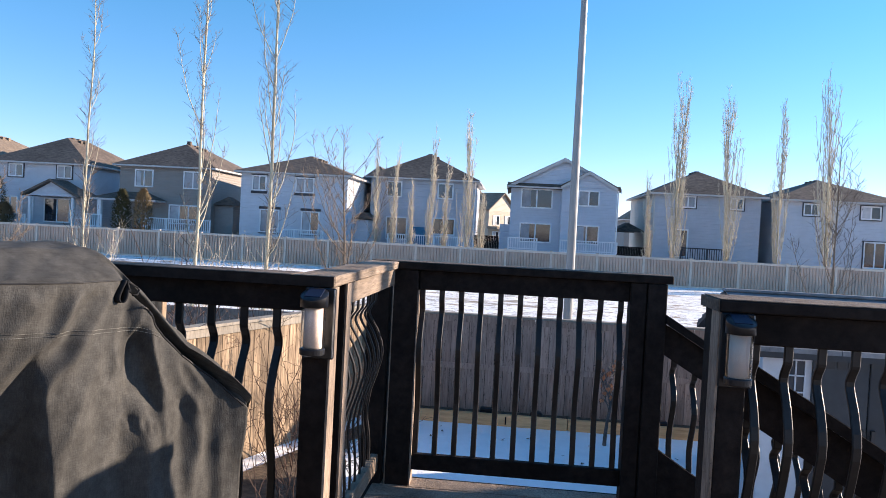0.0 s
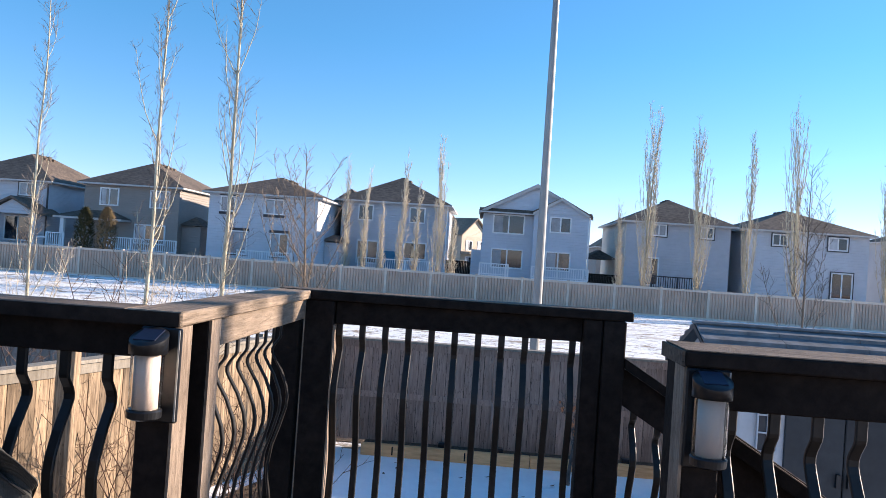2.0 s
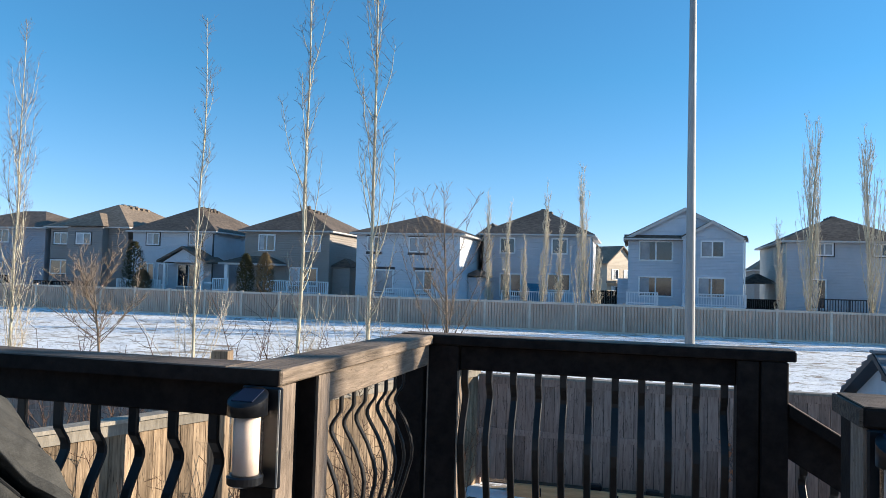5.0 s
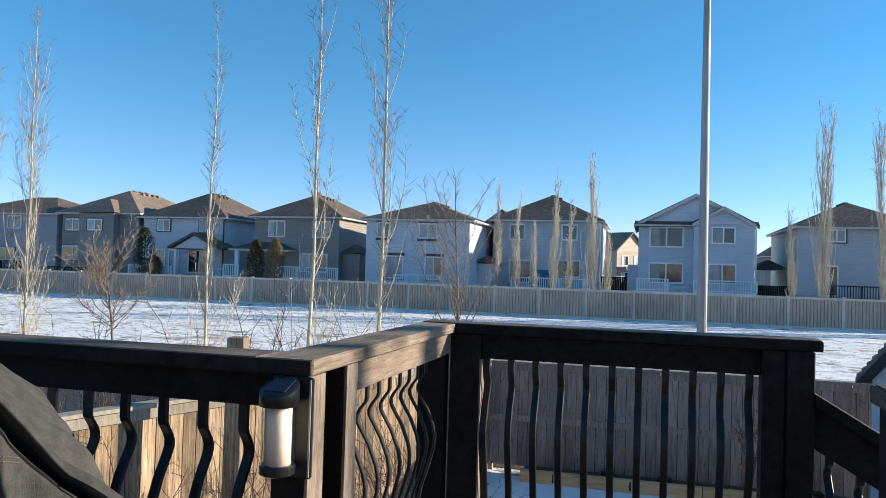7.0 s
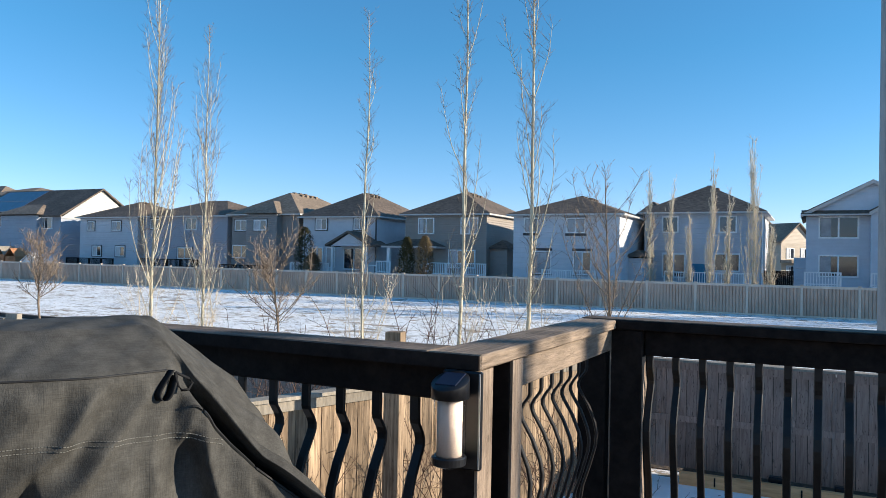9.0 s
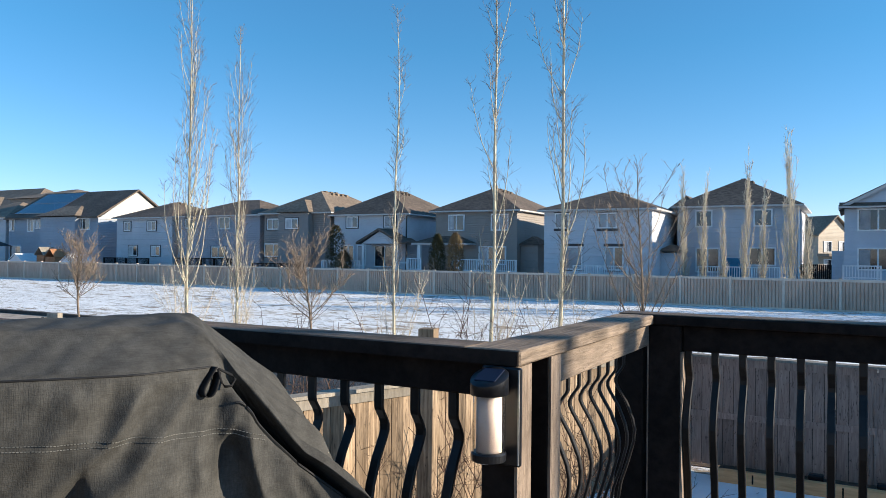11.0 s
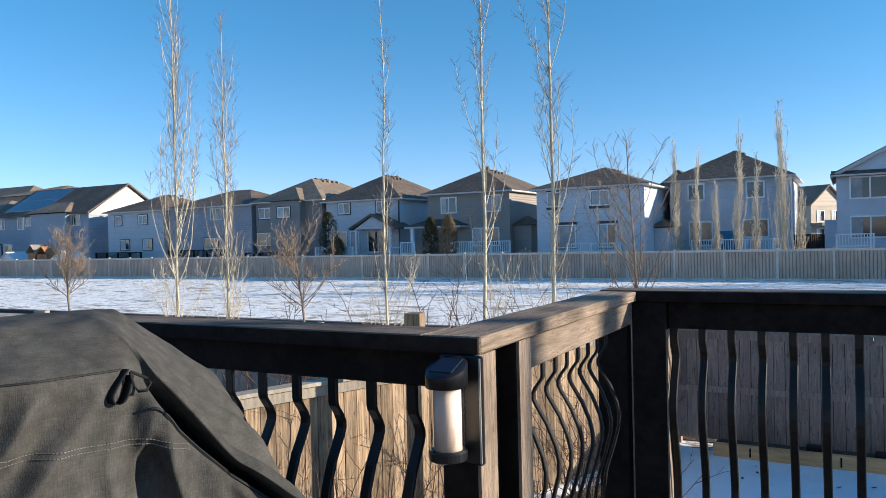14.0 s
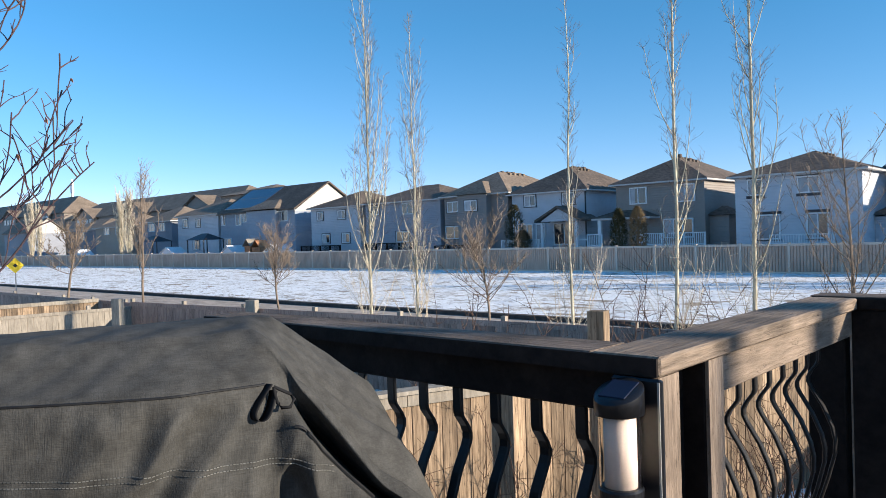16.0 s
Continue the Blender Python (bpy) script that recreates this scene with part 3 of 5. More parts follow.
F3 = F - 3
h = house("house", "white house with a brown hip roof and sunlit side wall", -21.0, -12.5, F3, F3 + 12, 6.65, 8.35, WHITE, "white_vinyl")
add_window(h, -19.98, -19.03, 5.27, 6.27, F3, "band", 1, 0.5)
add_window(h, -16.52, -15.23, 5.25, 6.24, F3, "band", 1, 0.97)
add_window(h, -19.27, -17.9, 2.05, 3.66, F3, "band", 0, 0.97)
add_window(h, -15.95, -14.7, 2.05, 3.66, F3, "band", 1, 0.45)
deck_rail(h, -18.0, -13.9, F3 - 1.5, 1.57, 2.33)
boxes("side_porch", siding("white_vinyl", WHITE), h, (-12.5, -11.4, F3 + 3, F3 + 7, G, 3.35))
vs, fs, fa = roof_hip(-12.5, -11.3, F3 + 3, F3 + 7, 3.45, 4.0, 0.3)
pydata("porch_roof", vs, fs, M["shingle"], h)

h = house("house", "taupe two-storey house with a hip roof and a lower pent roof", -32.6, -24.6, F, F + 11, 6.95, 9.2, TAUPE, "taupe")
add_window(h, -31.15, -29.75, 5.25, 6.5, F, "white", 1, 0.3)
add_window(h, -26.95, -25.5, 5.25, 6.5, F, "white", 1, 0.95)
add_window(h, -28.1, -25.7, 2.3, 3.7, F, "white", 2, 0.35)
vs, fs, fa = roof_hip(-34.0, -28.6, F - 1.6, F + 3.0, 4.05, 4.95, 0.15)
pydata("lower_roof", vs, fs, M["shingle"], h)
boxes("lower_fascia", M["fascia"], h, (-34.1, -28.5, F - 1.72, F, 3.88, 4.04))
boxes("flue", M["shingle"], h, (-28.75, -28.4, F + 4.0, F + 4.35, 8.9, 9.5), bevel=0.03)
boxes("porch_post", M["white"], h, (-33.6, -33.3, F - 1.5, F - 1.2, 1.6, 3.9))
boxes("bay", siding("taupe", TAUPE), h, (-24.6, -23.0, F + 0.8, F + 3.2, G, 3.9))
vs, fs, fa = roof_hip(-24.6, -22.9, F + 0.7, F + 3.3, 3.95, 4.7, 0.2)
pydata("bay_roof", vs, fs, M["shingle"], h)
deck_rail(h, -34.2, -32.8, F - 2.2, 1.6, 2.7)
deck_rail(h, -29.2, -23.7, F - 2.2, 1.6, 2.65)

h = house("house", "light grey two-storey house with a gabled back porch", -44.0, -35.6, F, F + 11, 6.8, 9.35, PALE, "light_grey")
add_window(h, -42.5, -41.15, 5.5, 6.62, F, "dark", 1, 0.5)
add_window(h, -38.15, -36.8, 5.5, 6.62, F, "dark", 1, 0.5)
add_window(h, -42.85, -41.65, 2.4, 3.75, F, "white", 1)
add_window(h, -41.1, -40.25, 2.0, 3.75, F, "white", 0, 0.6)
add_window(h, -38.9, -36.75, 1.9, 3.75, F - 0.3, "white", 1)
vs, fs = roof_gable(-39.4, -35.0, F - 2.2, F + 0.5, 4.1, 5.35, "y", 0.25)
pydata("porch_roof", vs, fs, M["shingle"], h)
bm = bmesh.new()
bm.faces.new([bm.verts.new(p) for p in ((-39.2, F - 2.15, 3.95), (-35.2, F - 2.15, 3.95), (-37.2, F - 2.15, 5.1))])
part("porch_gable", bm, siding("light_grey", PALE), h)
for x in (-39.2, -35.5):
    boxes("porch_post", M["white"], h, (x, x + 0.2, F - 2.1, F - 1.9, G, 3.9))
deck_rail(h, -43.6, -39.3, F - 2.3, 1.5, 2.4)
boxes("downspout", M["darktrim"], h, (-35.72, -35.60, F - 0.08, F, 1.5, 6.6))
boxes("step_rail", M["white"], h, (-35.0, -34.2, F - 2.3, F - 2.2, 2.2, 2.3))

h = house("house", "taupe two-storey house with stacked hip roofs and dark-framed windows", -53.0, -44.5, F, F + 12, 7.1, 9.6, (0.27, 0.245, 0.225), "taupe_grey", "hip", "shingle2", 4)
add_window(h, -52.6, -51.0, 5.4, 6.55, F, "dark", 1)
add_window(h, -49.45, -47.8, 5.4, 6.5, F - 0.8, "dark", 1, 0.5)
add_window(h, -52.9, -50.4, 2.6, 4.0, F, "dark", 1)
boxes("bay", siding("taupe_grey", TAUPE), h, (-50.4, -46.6, F - 0.8, F, G, 7.0))
vs, fs, fa = roof_hip(-50.4, -46.6, F - 0.8, F + 4, 7.1, 8.5, 0.35)
pydata("bay_roof", vs, fs, M["shingle2"], h)
deck_rail(h, -52.5, -46.5, F - 2.2, 1.3, 2.0, "stain")

h = house("house", "grey two-storey house with a brown hip roof", -65.6, -53.6, F, F + 10, 7.0, 9.0, (0.36, 0.36, 0.39), "mid_grey")
add_window(h, -59.3, -57.85, 5.6, 6.7, F, "white", 1)
add_window(h, -60.5, -58.4, 2.4, 3.65, F, "dark", 1)
add_window(h, -64.6, -63.2, 5.6, 6.7, F, "dark", 1)
deck_rail(h, -63.0, -55.0, F - 2.6, 1.5, 2.4, "stain")
h = house("house", "pale two-storey house with four small dark-framed windows", -76.0, -66.6, F, F + 10, 6.95, 9.0, PALE, "pale_grey")
for a, b, c, d in ((-74.7, -73.5, 5.4, 6.5), (-70.7, -69.2, 5.4, 6.5), (-73.8, -72.3, 2.5, 3.7), (-70.0, -68.5, 2.5, 3.7)):
    add_window(h, a, b, c, d, F, "dark", 1, 0.5)
deck_rail(h, -75.0, -67.5, F - 2.4, 1.4, 2.3, "stain")
h = house("house", "blue-grey house with a sunlit white gable and solar panels", -97.5, -79.4, F, F + 11, 7.2, 10.9, (0.33, 0.36, 0.41), "blue_grey", "gable_x")
for a, b, c, d in ((-97.2, -96.3, 5.6, 7.0), (-93.3, -92.1, 5.5, 7.0), (-91.7, -90.4, 5.9, 7.0), (-88.5, -86.0, 5.7, 6.9), (-83.5, -81.0, 5.7, 6.9), (-96.8, -94.8, 2.3, 3.5)):
    add_window(h, a, b, c, d, F, "white", 1, 0.4)
k = (10.9 - 7.2) / 5.95
for i in range(4):
    for j in range(2):
        x, ya = -96.9 + i * 2.04, F + 0.4 + j * 2.4
        vs = [(x, ya, 7.2 + k * (ya - F + 0.45) + 0.1), (x + 2.0, ya, 7.2 + k * (ya - F + 0.45) + 0.1), (x + 2.0, ya + 2.3, 7.2 + k * (ya + 2.3 - F + 0.45) + 0.1), (x, ya + 2.3, 7.2 + k * (ya + 2.3 - F + 0.45) + 0.1)]
        pydata("solar_panel", vs + [(p[0], p[1], p[2] - 0.06) for p in vs], [(0, 1, 2, 3), (0, 4, 5, 1), (1, 5, 6, 2), (2, 6, 7, 3), (3, 7, 4, 0)], M["solarroof"], h)
vs, fs, fa = roof_hip(-90.0, -82.5, F - 0.9, F + 4, 7.3, 8.7, 0.3)
pydata("wing_roof", vs, fs, M["shingle2"], h)
boxes("wing_wall", siding("blue_grey", PALE), h, (-89.6, -82.8, F - 0.7, F, G, 7.2))
bm = bmesh.new()
bm.faces.new([bm.verts.new(p) for p in ((-79.35, F, 6.9), (-79.35, F + 11, 6.9), (-79.35, F + 5.5, 10.65))])
part("white_gable", bm, siding("cream_gable", (0.56, 0.53, 0.47)), h)
h = house("house", "pale blue house with a brown hip roof behind the field fence", -110.2, -98.2, F, F + 11, 7.3, 9.9, PALE, "pale_blue_b", "hip", "shingle2")
for a, b, c, d in ((-108.6, -107.0, 5.5, 6.9), (-104.6, -103.2, 5.5, 6.7), (-105.7, -103.7, 2.1, 3.7)):
    add_window(h, a, b, c, d, F, "dark", 1, 0.3)
h = house("house", "dark grey house in the row beyond the field", -127, -116, F + 2, F + 12, 7.0, 9.6, (0.22, 0.23, 0.26), "slate", "hip", "shingle2")
add_window(h, -124, -122, 5.4, 6.6, F + 2, "white", 1)
add_window(h, -120, -118.4, 5.4, 6.6, F + 2, "white", 1)
h = house("house", "tan house with a wide hip roof far along the row", -146, -132, F + 2, F + 13, 6.6, 9.0, (0.36, 0.31, 0.25), "tan_b", "hip", "shingle2")
add_window(h, -142, -140, 5.3, 6.6, F + 2, "white", 1)
add_window(h, -137, -135, 5.3, 6.6, F + 2, "white", 1)
h = house("house", "dark house with a low tan hip roof far along the row", -165, -150, F + 4, F + 14, 6.5, 8.9, (0.20, 0.20, 0.22), "slate_b", "hip", "shingle2")
add_window(h, -158, -156.4, 4.6, 5.9, F + 4, "white", 1)
h = house("house", "grey house with a sunlit white gable far along the row", -198, -181, F + 2, F + 9.6, 6.8, 10.0, (0.30, 0.31, 0.34), "far_grey", "gable_x", "shingle2")
part("white_gable", tri((-180.95, F + 2, 6.5), (-180.95, F + 9.6, 6.5), (-180.95, F + 5.8, 9.8)), siding("cream_gable", (0.56, 0.53, 0.47)), h)
h = house("house", "cream and blue-grey house with a hip roof behind tall poplars", 11.2, 19.2, F, F + 12, 6.65, 8.75, GREYB, "grey_blue")
boxes("side_cladding", siding("cream", CREAM), h, (11.14, 11.2, F, F + 12, G, 6.5))
add_window(h, 13.1, 14.3, 5.55, 6.5, F, "dark", 1, 0.9)
add_window(h, 16.85, 17.9, 5.55, 6.5, F, "dark", 1, 0.5)
add_window(h, 12.9, 13.75, 1.8, 3.8, F, "white", 0, 0.5)
deck_rail(h, 12.9, 16.2, F - 2.2, 1.5, 2.5, "darktrim")
vs, fs, fa = roof_hip(8.8, 11.2, F + 4, F + 9, 3.5, 4.3, 0.2)
pydata("side_porch_roof", vs, fs, M["shingle"], h)
h = house("house", "white two-storey house with a sliding door and a hip roof", 20.4, 29.6, F, F + 11, 6.6, 8.5, WHITE, "white_vinyl")
add_window(h, 22.3, 23.5, 5.4, 6.35, F, "dark", 1)
add_window(h, 26.5, 28.0, 5.3, 6.35, F, "dark", 1, 0.5)
add_window(h, 26.85, 28.5, 1.6, 3.65, F, "dark", 1)
h = house("house", "grey house with a hip roof at the end of the row", 34.6, 44, F, F + 11, 6.7, 8.7, GREYB, "grey_blue")
add_window(h, 35.4, 36.8, 5.4, 6.5, F, "dark", 1)
# farther streets between the houses
for x0, x1, y, ze, zr, c, key in ((18.0, 23.5, 120, 6.2, 8.6, TAUPE, "taupe"), (60, 72, 120, 6.5, 9.0, CREAM, "cream")):
    h = house("house", "tan house on the next street seen between two houses", x0, x1, y, y + 10, ze, zr, c, key, "hip", "shingle2", 0)
    add_window(h, x0 + 1.2, x0 + 2.6, 4.2, 5.6, y, "white", 1)
    add_window(h, x1 - 2.6, x1 - 1.2, 4.2, 5.6, y, "white", 1)


for cx, cy, zr, turn in ((-5.0, 122, 9.5, -52), (-9.4, 127, 10.0, -52)):
    h = house("house", "sunlit tan house with white trim on the next street", cx - 3.4, cx + 3.4, cy - 4, cy + 4, 6.6, zr, (0.46, 0.38, 0.29), "tan", "gable_y", "shingle2", 0)
    for xa in (cx - 2.2, cx + 0.8):
        for za in (4.2, 1.6):
            add_window(h, xa, xa + 1.4, za, za + 1.4, cy - 4, "white", 1, 0.4)
    boxes("porch_roof", M["shingle2"], h, (cx - 3.6, cx + 3.6, cy - 6.0, cy - 4.0, 3.5, 3.9))
    h.matrix_basis = pose(cx, cy, 0, 0, 0, -turn) @ pose(-cx, -cy, 0)


h = thing("timber_fence", "dark brown yard fence between two houses beyond the field", "fence")
for i in range(22):
    boxes("board", M["stain"], h, (-2.9 + 0.135 * i, -2.775 + 0.135 * i, F + 3, F + 3.03, G, 2.6))
h = thing("timber_fence", "dark brown yard fence beside the pale blue house", "fence")
for i in range(22):
    boxes("board", M["stain"], h, (8.3 + 0.13 * i, 8.42 + 0.13 * i, F + 2, F + 2.03, G, 2.3))


def apartment_block(x0, x1, y, ze, zr, dormers=True):
    b = thing("apartment_block", "long brown apartment block with a grey-brown mansard roof", "building")
    s = siding("apartment", (0.26, 0.225, 0.19))
    boxes("wall", s, b, (x0, x1, y, y + 16, G, ze))
    vs, fs, fa = roof_hip(x0, x1, y, y + 16, ze, zr, 0.8)
    pydata("roof", vs, fs, M["shingle2"], b)
    n = int((x1 - x0) / 28) if dormers else 0
    for i in range(n):
        xa = x0 + (x1 - x0) * (i + 0.5) / n
        vs, fs = roof_gable(xa - 7, xa + 7, y - 1.2, y + 7, ze - 0.3, ze + 3.0, "y", 0.6)
        pydata("dormer_roof", vs, fs, M["shingle2"], b)
        bm = bmesh.new()
        bm.faces.new([bm.verts.new(p) for p in ((xa - 6.8, y - 1.1, ze - 0.4), (xa + 6.8, y - 1.1, ze - 0.4), (xa, y - 1.1, ze + 2.6))])
        part("dormer_gable", bm, s, b)
        boxes("bay", s, b, (xa - 6.4, xa + 6.4, y - 1.0, y, G, ze - 0.35))
        for k in range(4):
            add_window(b, xa - 5.4 + 2.9 * k, xa - 3.8 + 2.9 * k, ze - 2.3, ze - 0.7, y - 1.0, "white", 1)


apartment_block(-380, -252, 92, 14.4, 20.5)
apartment_block(-250, -150, 92, 12.0, 17.0)
apartment_block(-144, -127, 84, 13.0, 15.3, False)
t_ = thing("cell_tower", "thin white cell tower with a panel head on the skyline", "tower", at=pose(-395, 150, 0))
boxes("mast", M["steel"], t_, (-0.5, 0.5, -0.5, 0.5, G, 31))
boxes("antenna", M["white"], t_, (-1.1, -0.4, -0.5, 0.5, 31, 36), (0.4, 1.1, -0.5, 0.5, 31, 37), (-0.25, 0.25, -0.3, 0.3, 31, 38))


# ---- trees ----
def wiggle(rng, p, d, length, n, bend, lift):
    pts = [p.copy()]
    d = d.normalized()
    for i in range(n):
        d = (d + Vector((rng.uniform(-bend, bend), rng.uniform(-bend, bend), rng.uniform(-bend, bend) + lift))).normalized()
        pts.append(pts[-1] + d * (length / n))
    return pts


def along(pts, q):
    q = min(max(q, 0.0), 0.999) * (len(pts) - 1)
    i = int(q)
    return pts[i].lerp(pts[i + 1], q - i), (pts[i + 1] - pts[i]).normalized()


def twigs(rng, vs, fs, pts, q0, q1, gap, length, rad, up, tips):
    """Short forked twigs along a branch, one about every gap metres."""
    total = sum((b - a).length for a, b in zip(pts, pts[1:]))
    for k in range(max(1, int(total * (q1 - q0) / gap))):
        p, d = along(pts, rng.uniform(q0, q1))
        az = rng.uniform(0, 6.283)
        side = Vector((math.cos(az), math.sin(az), up)).normalized()
        ln = length * rng.uniform(0.4, 1.15)
        tw = wiggle(rng, p, d * 0.55 + side, ln, 4, 0.24, 0.06)
        tube(vs, fs, tw, rad, rad * 0.5, 3)
        tips.append(tw[-1])
        for m in range(rng.choice((1, 2, 2, 3))):
            p3, d3 = along(tw, rng.uniform(0.25, 0.95))
            s3 = Vector((rng.uniform(-1, 1), rng.uniform(-1, 1), rng.uniform(-0.1, 0.9))).normalized()
            t3 = wiggle(rng, p3, d3 * 0.7 + s3, ln * rng.uniform(0.25, 0.5), 2, 0.12, 0.05)
            tube(vs, fs, t3, rad * 0.7, rad * 0.4, 3)


def bare_tree(label, x, y, h, seed, kind="poplar", bark="poplar", twig="twig", limbs=10, spread=1.0, low=0.1, r=0.0068, name="poplar_tree", leaves=0, gap=0.17, rad=0.006, tl=0.42, steep=0):
    """kind: poplar (a few steep limbs beside a straight trunk), column (a broom of near-upright stems), vase (a few long leaders that part low down), round (a spreading crown)."""
    rng = random.Random(seed)
    t = thing(name, label, "tree", at=pose(x, y, G))
    tv, tf, cv, cf, lv, lf, tips = [], [], [], [], [], [], []
    if kind == "round":
        trunk = wiggle(rng, Vector((0, 0, -0.05)), Vector((rng.uniform(-0.05, 0.05), 0, 1)), h * 0.72, 12, 0.10, 0.08)
    else:
        trunk = wiggle(rng, Vector((0, 0, -0.05)), Vector((rng.uniform(-0.01, 0.01), 0, 1)), h, 24, 0.030, 0.035)
    if kind == "poplar":
        slip = trunk[-1] - trunk[0]
        trunk = [p - Vector((slip.x, slip.y, 0)) * (i / (len(trunk) - 1)) for i, p in enumerate(trunk)]
    tube(tv, tf, trunk, h * r, h * r * 0.14, 8)
    twigs(rng, cv, cf, trunk, max(low, 0.12), 1.0, gap * 0.6, tl * (1.0 if kind != "column" else 0.8), rad, 0.55 if kind != "column" else 1.1, tips)
    for i in range(limbs):
        q = low + (0.8 - low) * ((i + rng.random()) / limbs) ** 1.15
        p, td = along(trunk, q)
        az = rng.uniform(0, 2 * math.pi)
        if kind == "poplar":
            el, ln, lift, bend, tu = radians(rng.uniform(36, 54) + steep), h * spread * rng.uniform(0.09, 0.30) * (1.1 - q * 0.8), 0.26, 0.11, 0.5
        elif kind == "column":
            el, ln, lift, bend, tu = radians(rng.uniform(64, 78)), h * spread * rng.uniform(0.28, 0.55) * (1.05 - q * 0.72), 0.27, 0.06, 2.4
        elif kind == "vase":
            el, ln, lift, bend, tu = radians(rng.uniform(48, 68) + steep), h * spread * rng.uniform(0.35, 0.62) * (1.1 - q * 0.75), 0.11, 0.12, 0.5
        else:
            el, ln, lift, bend, tu = radians(rng.uniform(22, 58)), h * spread * rng.uniform(0.28, 0.5) * (1.15 - q * 0.7), 0.07, 0.17, 0.4
        dv = Vector((math.cos(az) * math.cos(el), math.sin(az) * math.cos(el), math.sin(el)))
        limb = wiggle(rng, p, dv, ln, 9, bend, lift)
        lr = max(h * r * (0.32 if kind != "round" else 0.36) * (1.1 - q * 0.7), rad * 1.3)
        tube(lv, lf, limb, lr, max(lr * 0.25, rad * 0.8), 5)
        twigs(rng, cv, cf, limb, 0.15, 1.0, gap, tl, rad, tu, tips)
        if kind == "round":
            for k in range(4):
                p2, d2 = along(limb, rng.uniform(0.25, 0.9))
                s2 = Vector((rng.uniform(-1, 1), rng.uniform(-1, 1), rng.uniform(-0.1, 0.9)))
                sub = wiggle(rng, p2, d2 * 0.8 + s2 * 0.7, ln * rng.uniform(0.3, 0.6), 6, 0.16, 0.08)
                tube(lv, lf, sub, lr * 0.5, rad, 4)
                twigs(rng, cv, cf, sub, 0.1, 1.0, gap, tl * 0.8, rad, tu, tips)
    pydata("trunk", tv, tf, M[bark], t, smooth=True)
    pydata("branchwork", lv, lf, M[bark], t, smooth=True)
    pydata("crown", cv, cf, M[twig], t)
    for i in range(leaves):
        c = rng.choice(tips)
        sz = rng.uniform(0.035, 0.06)
        vs = [c, c + Vector((sz * 0.5, 0.01, -sz * 0.5)), c + Vector((sz * 0.1, 0.02, -sz * 1.5)), c + Vector((-sz * 0.45, 0.0, -sz * 0.7))]
        pydata("leaf", [v + Vector((0, o, 0)) for o in (0, 0.003) for v in vs], [(0, 1, 2, 3), (7, 6, 5, 4), (0, 4, 5, 1), (1, 5, 6, 2), (2, 6, 7, 3), (3, 7, 4, 0)], M["deadleaf"], t)
    return t


def shrub(label, x, y, h, seed, stems=14, material="twig", spread=0.5, rad=0.006, name="shrub", ground=G, lean=(58, 86)):
    rng = random.Random(seed)
    t = thing(name, label, "shrub", at=pose(x, y, ground))
    for s in range(stems):
        vs, fs = [], []
        az, el = rng.uniform(0, 6.283), radians(rng.uniform(*lean))
        dv = Vector((math.cos(az) * math.cos(el), math.sin(az) * math.cos(el), math.sin(el)))
        st = wiggle(rng, Vector((rng.uniform(-spread, spread) * 0.5, rng.uniform(-spread, spread) * 0.5, -0.03)), dv, h * rng.uniform(0.55, 1.0), 9, 0.16, 0.02)
        tube(vs, fs, st, rad, rad * 0.4, 4)
        for k in range(int(6 + h * 2)):
            p, d = along(st, rng.uniform(0.2, 1))
            side = Vector((rng.uniform(-1, 1), rng.uniform(-1, 1), rng.uniform(-0.3, 0.6)))
            tw = wiggle(rng, p, d * 0.4 + side, h * rng.uniform(0.06, 0.2), 4, 0.25, 0.03)
            tube(vs, fs, tw, rad * 0.5, rad * 0.2, 3)
            p, d = along(tw, 0.6)
            tube(vs, fs, wiggle(rng, p, d * 0.5 + Vector((rng.uniform(-1, 1), rng.uniform(-1, 1), rng.uniform(0, 0.8))), h * 0.05, 2, 0.1, 0), rad * 0.35, rad * 0.15, 3)
        pydata("stem", vs, fs, M[material], t)
    return t


ROW = 14.0
POP = "tall bare poplar with pale bark beside the road"
for i, (x, h, lb, sp, stp) in enumerate(((-17.95, 12.6, 24, 1.3, 17), (-15.78, 9.9, 19, 1.25, 15), (-10.12, 9.7, 10, 0.55, 10), (-7.29, 12.4, 11, 0.85, 12), (-5.46, 13.0, 13, 0.9, 12))):
    bare_tree(POP, x, ROW, h, 11 + i, twig="greytwig", limbs=int(lb * 1.7), spread=sp, low=0.13, r=0.0044, gap=0.085, rad=0.0046, tl=0.40, steep=stp)
    shrub("pale bare suckers round a poplar's foot", x, ROW, 3.7 if i < 2 else 2.9, 40 + i, 13, "twig", 0.5, 0.010, "poplar_suckers", G, (64, 86))
SML = "small bare tree with dark upright branches beside the road"
bare_tree(SML, -12.93, ROW, 5.0, 21, "round", "bark", "palegrey", 20, 0.85, 0.30, 0.009, "bare_tree", tl=0.30, rad=0.0052, gap=0.09)
bare_tree(SML, -23.1, ROW, 5.3, 22, "round", "bark", "palegrey", 22, 0.70, 0.34, 0.009, "bare_tree", tl=0.32, rad=0.006, gap=0.08)
bare_tree("small bare tree with a wide twiggy crown", -3.49, ROW, 5.2, 23, "vase", "bark", "palegrey", 19, 1.05, 0.20, 0.0085, "bare_tree", tl=0.34, rad=0.0048, gap=0.075, steep=-9)
shrub("low tangle of bare twigs round a tree's foot", -3.5, ROW, 1.7, 58, 26, "palegrey", 0.5, 0.009, "bare_suckers", G + 0.75, (-12, 55))
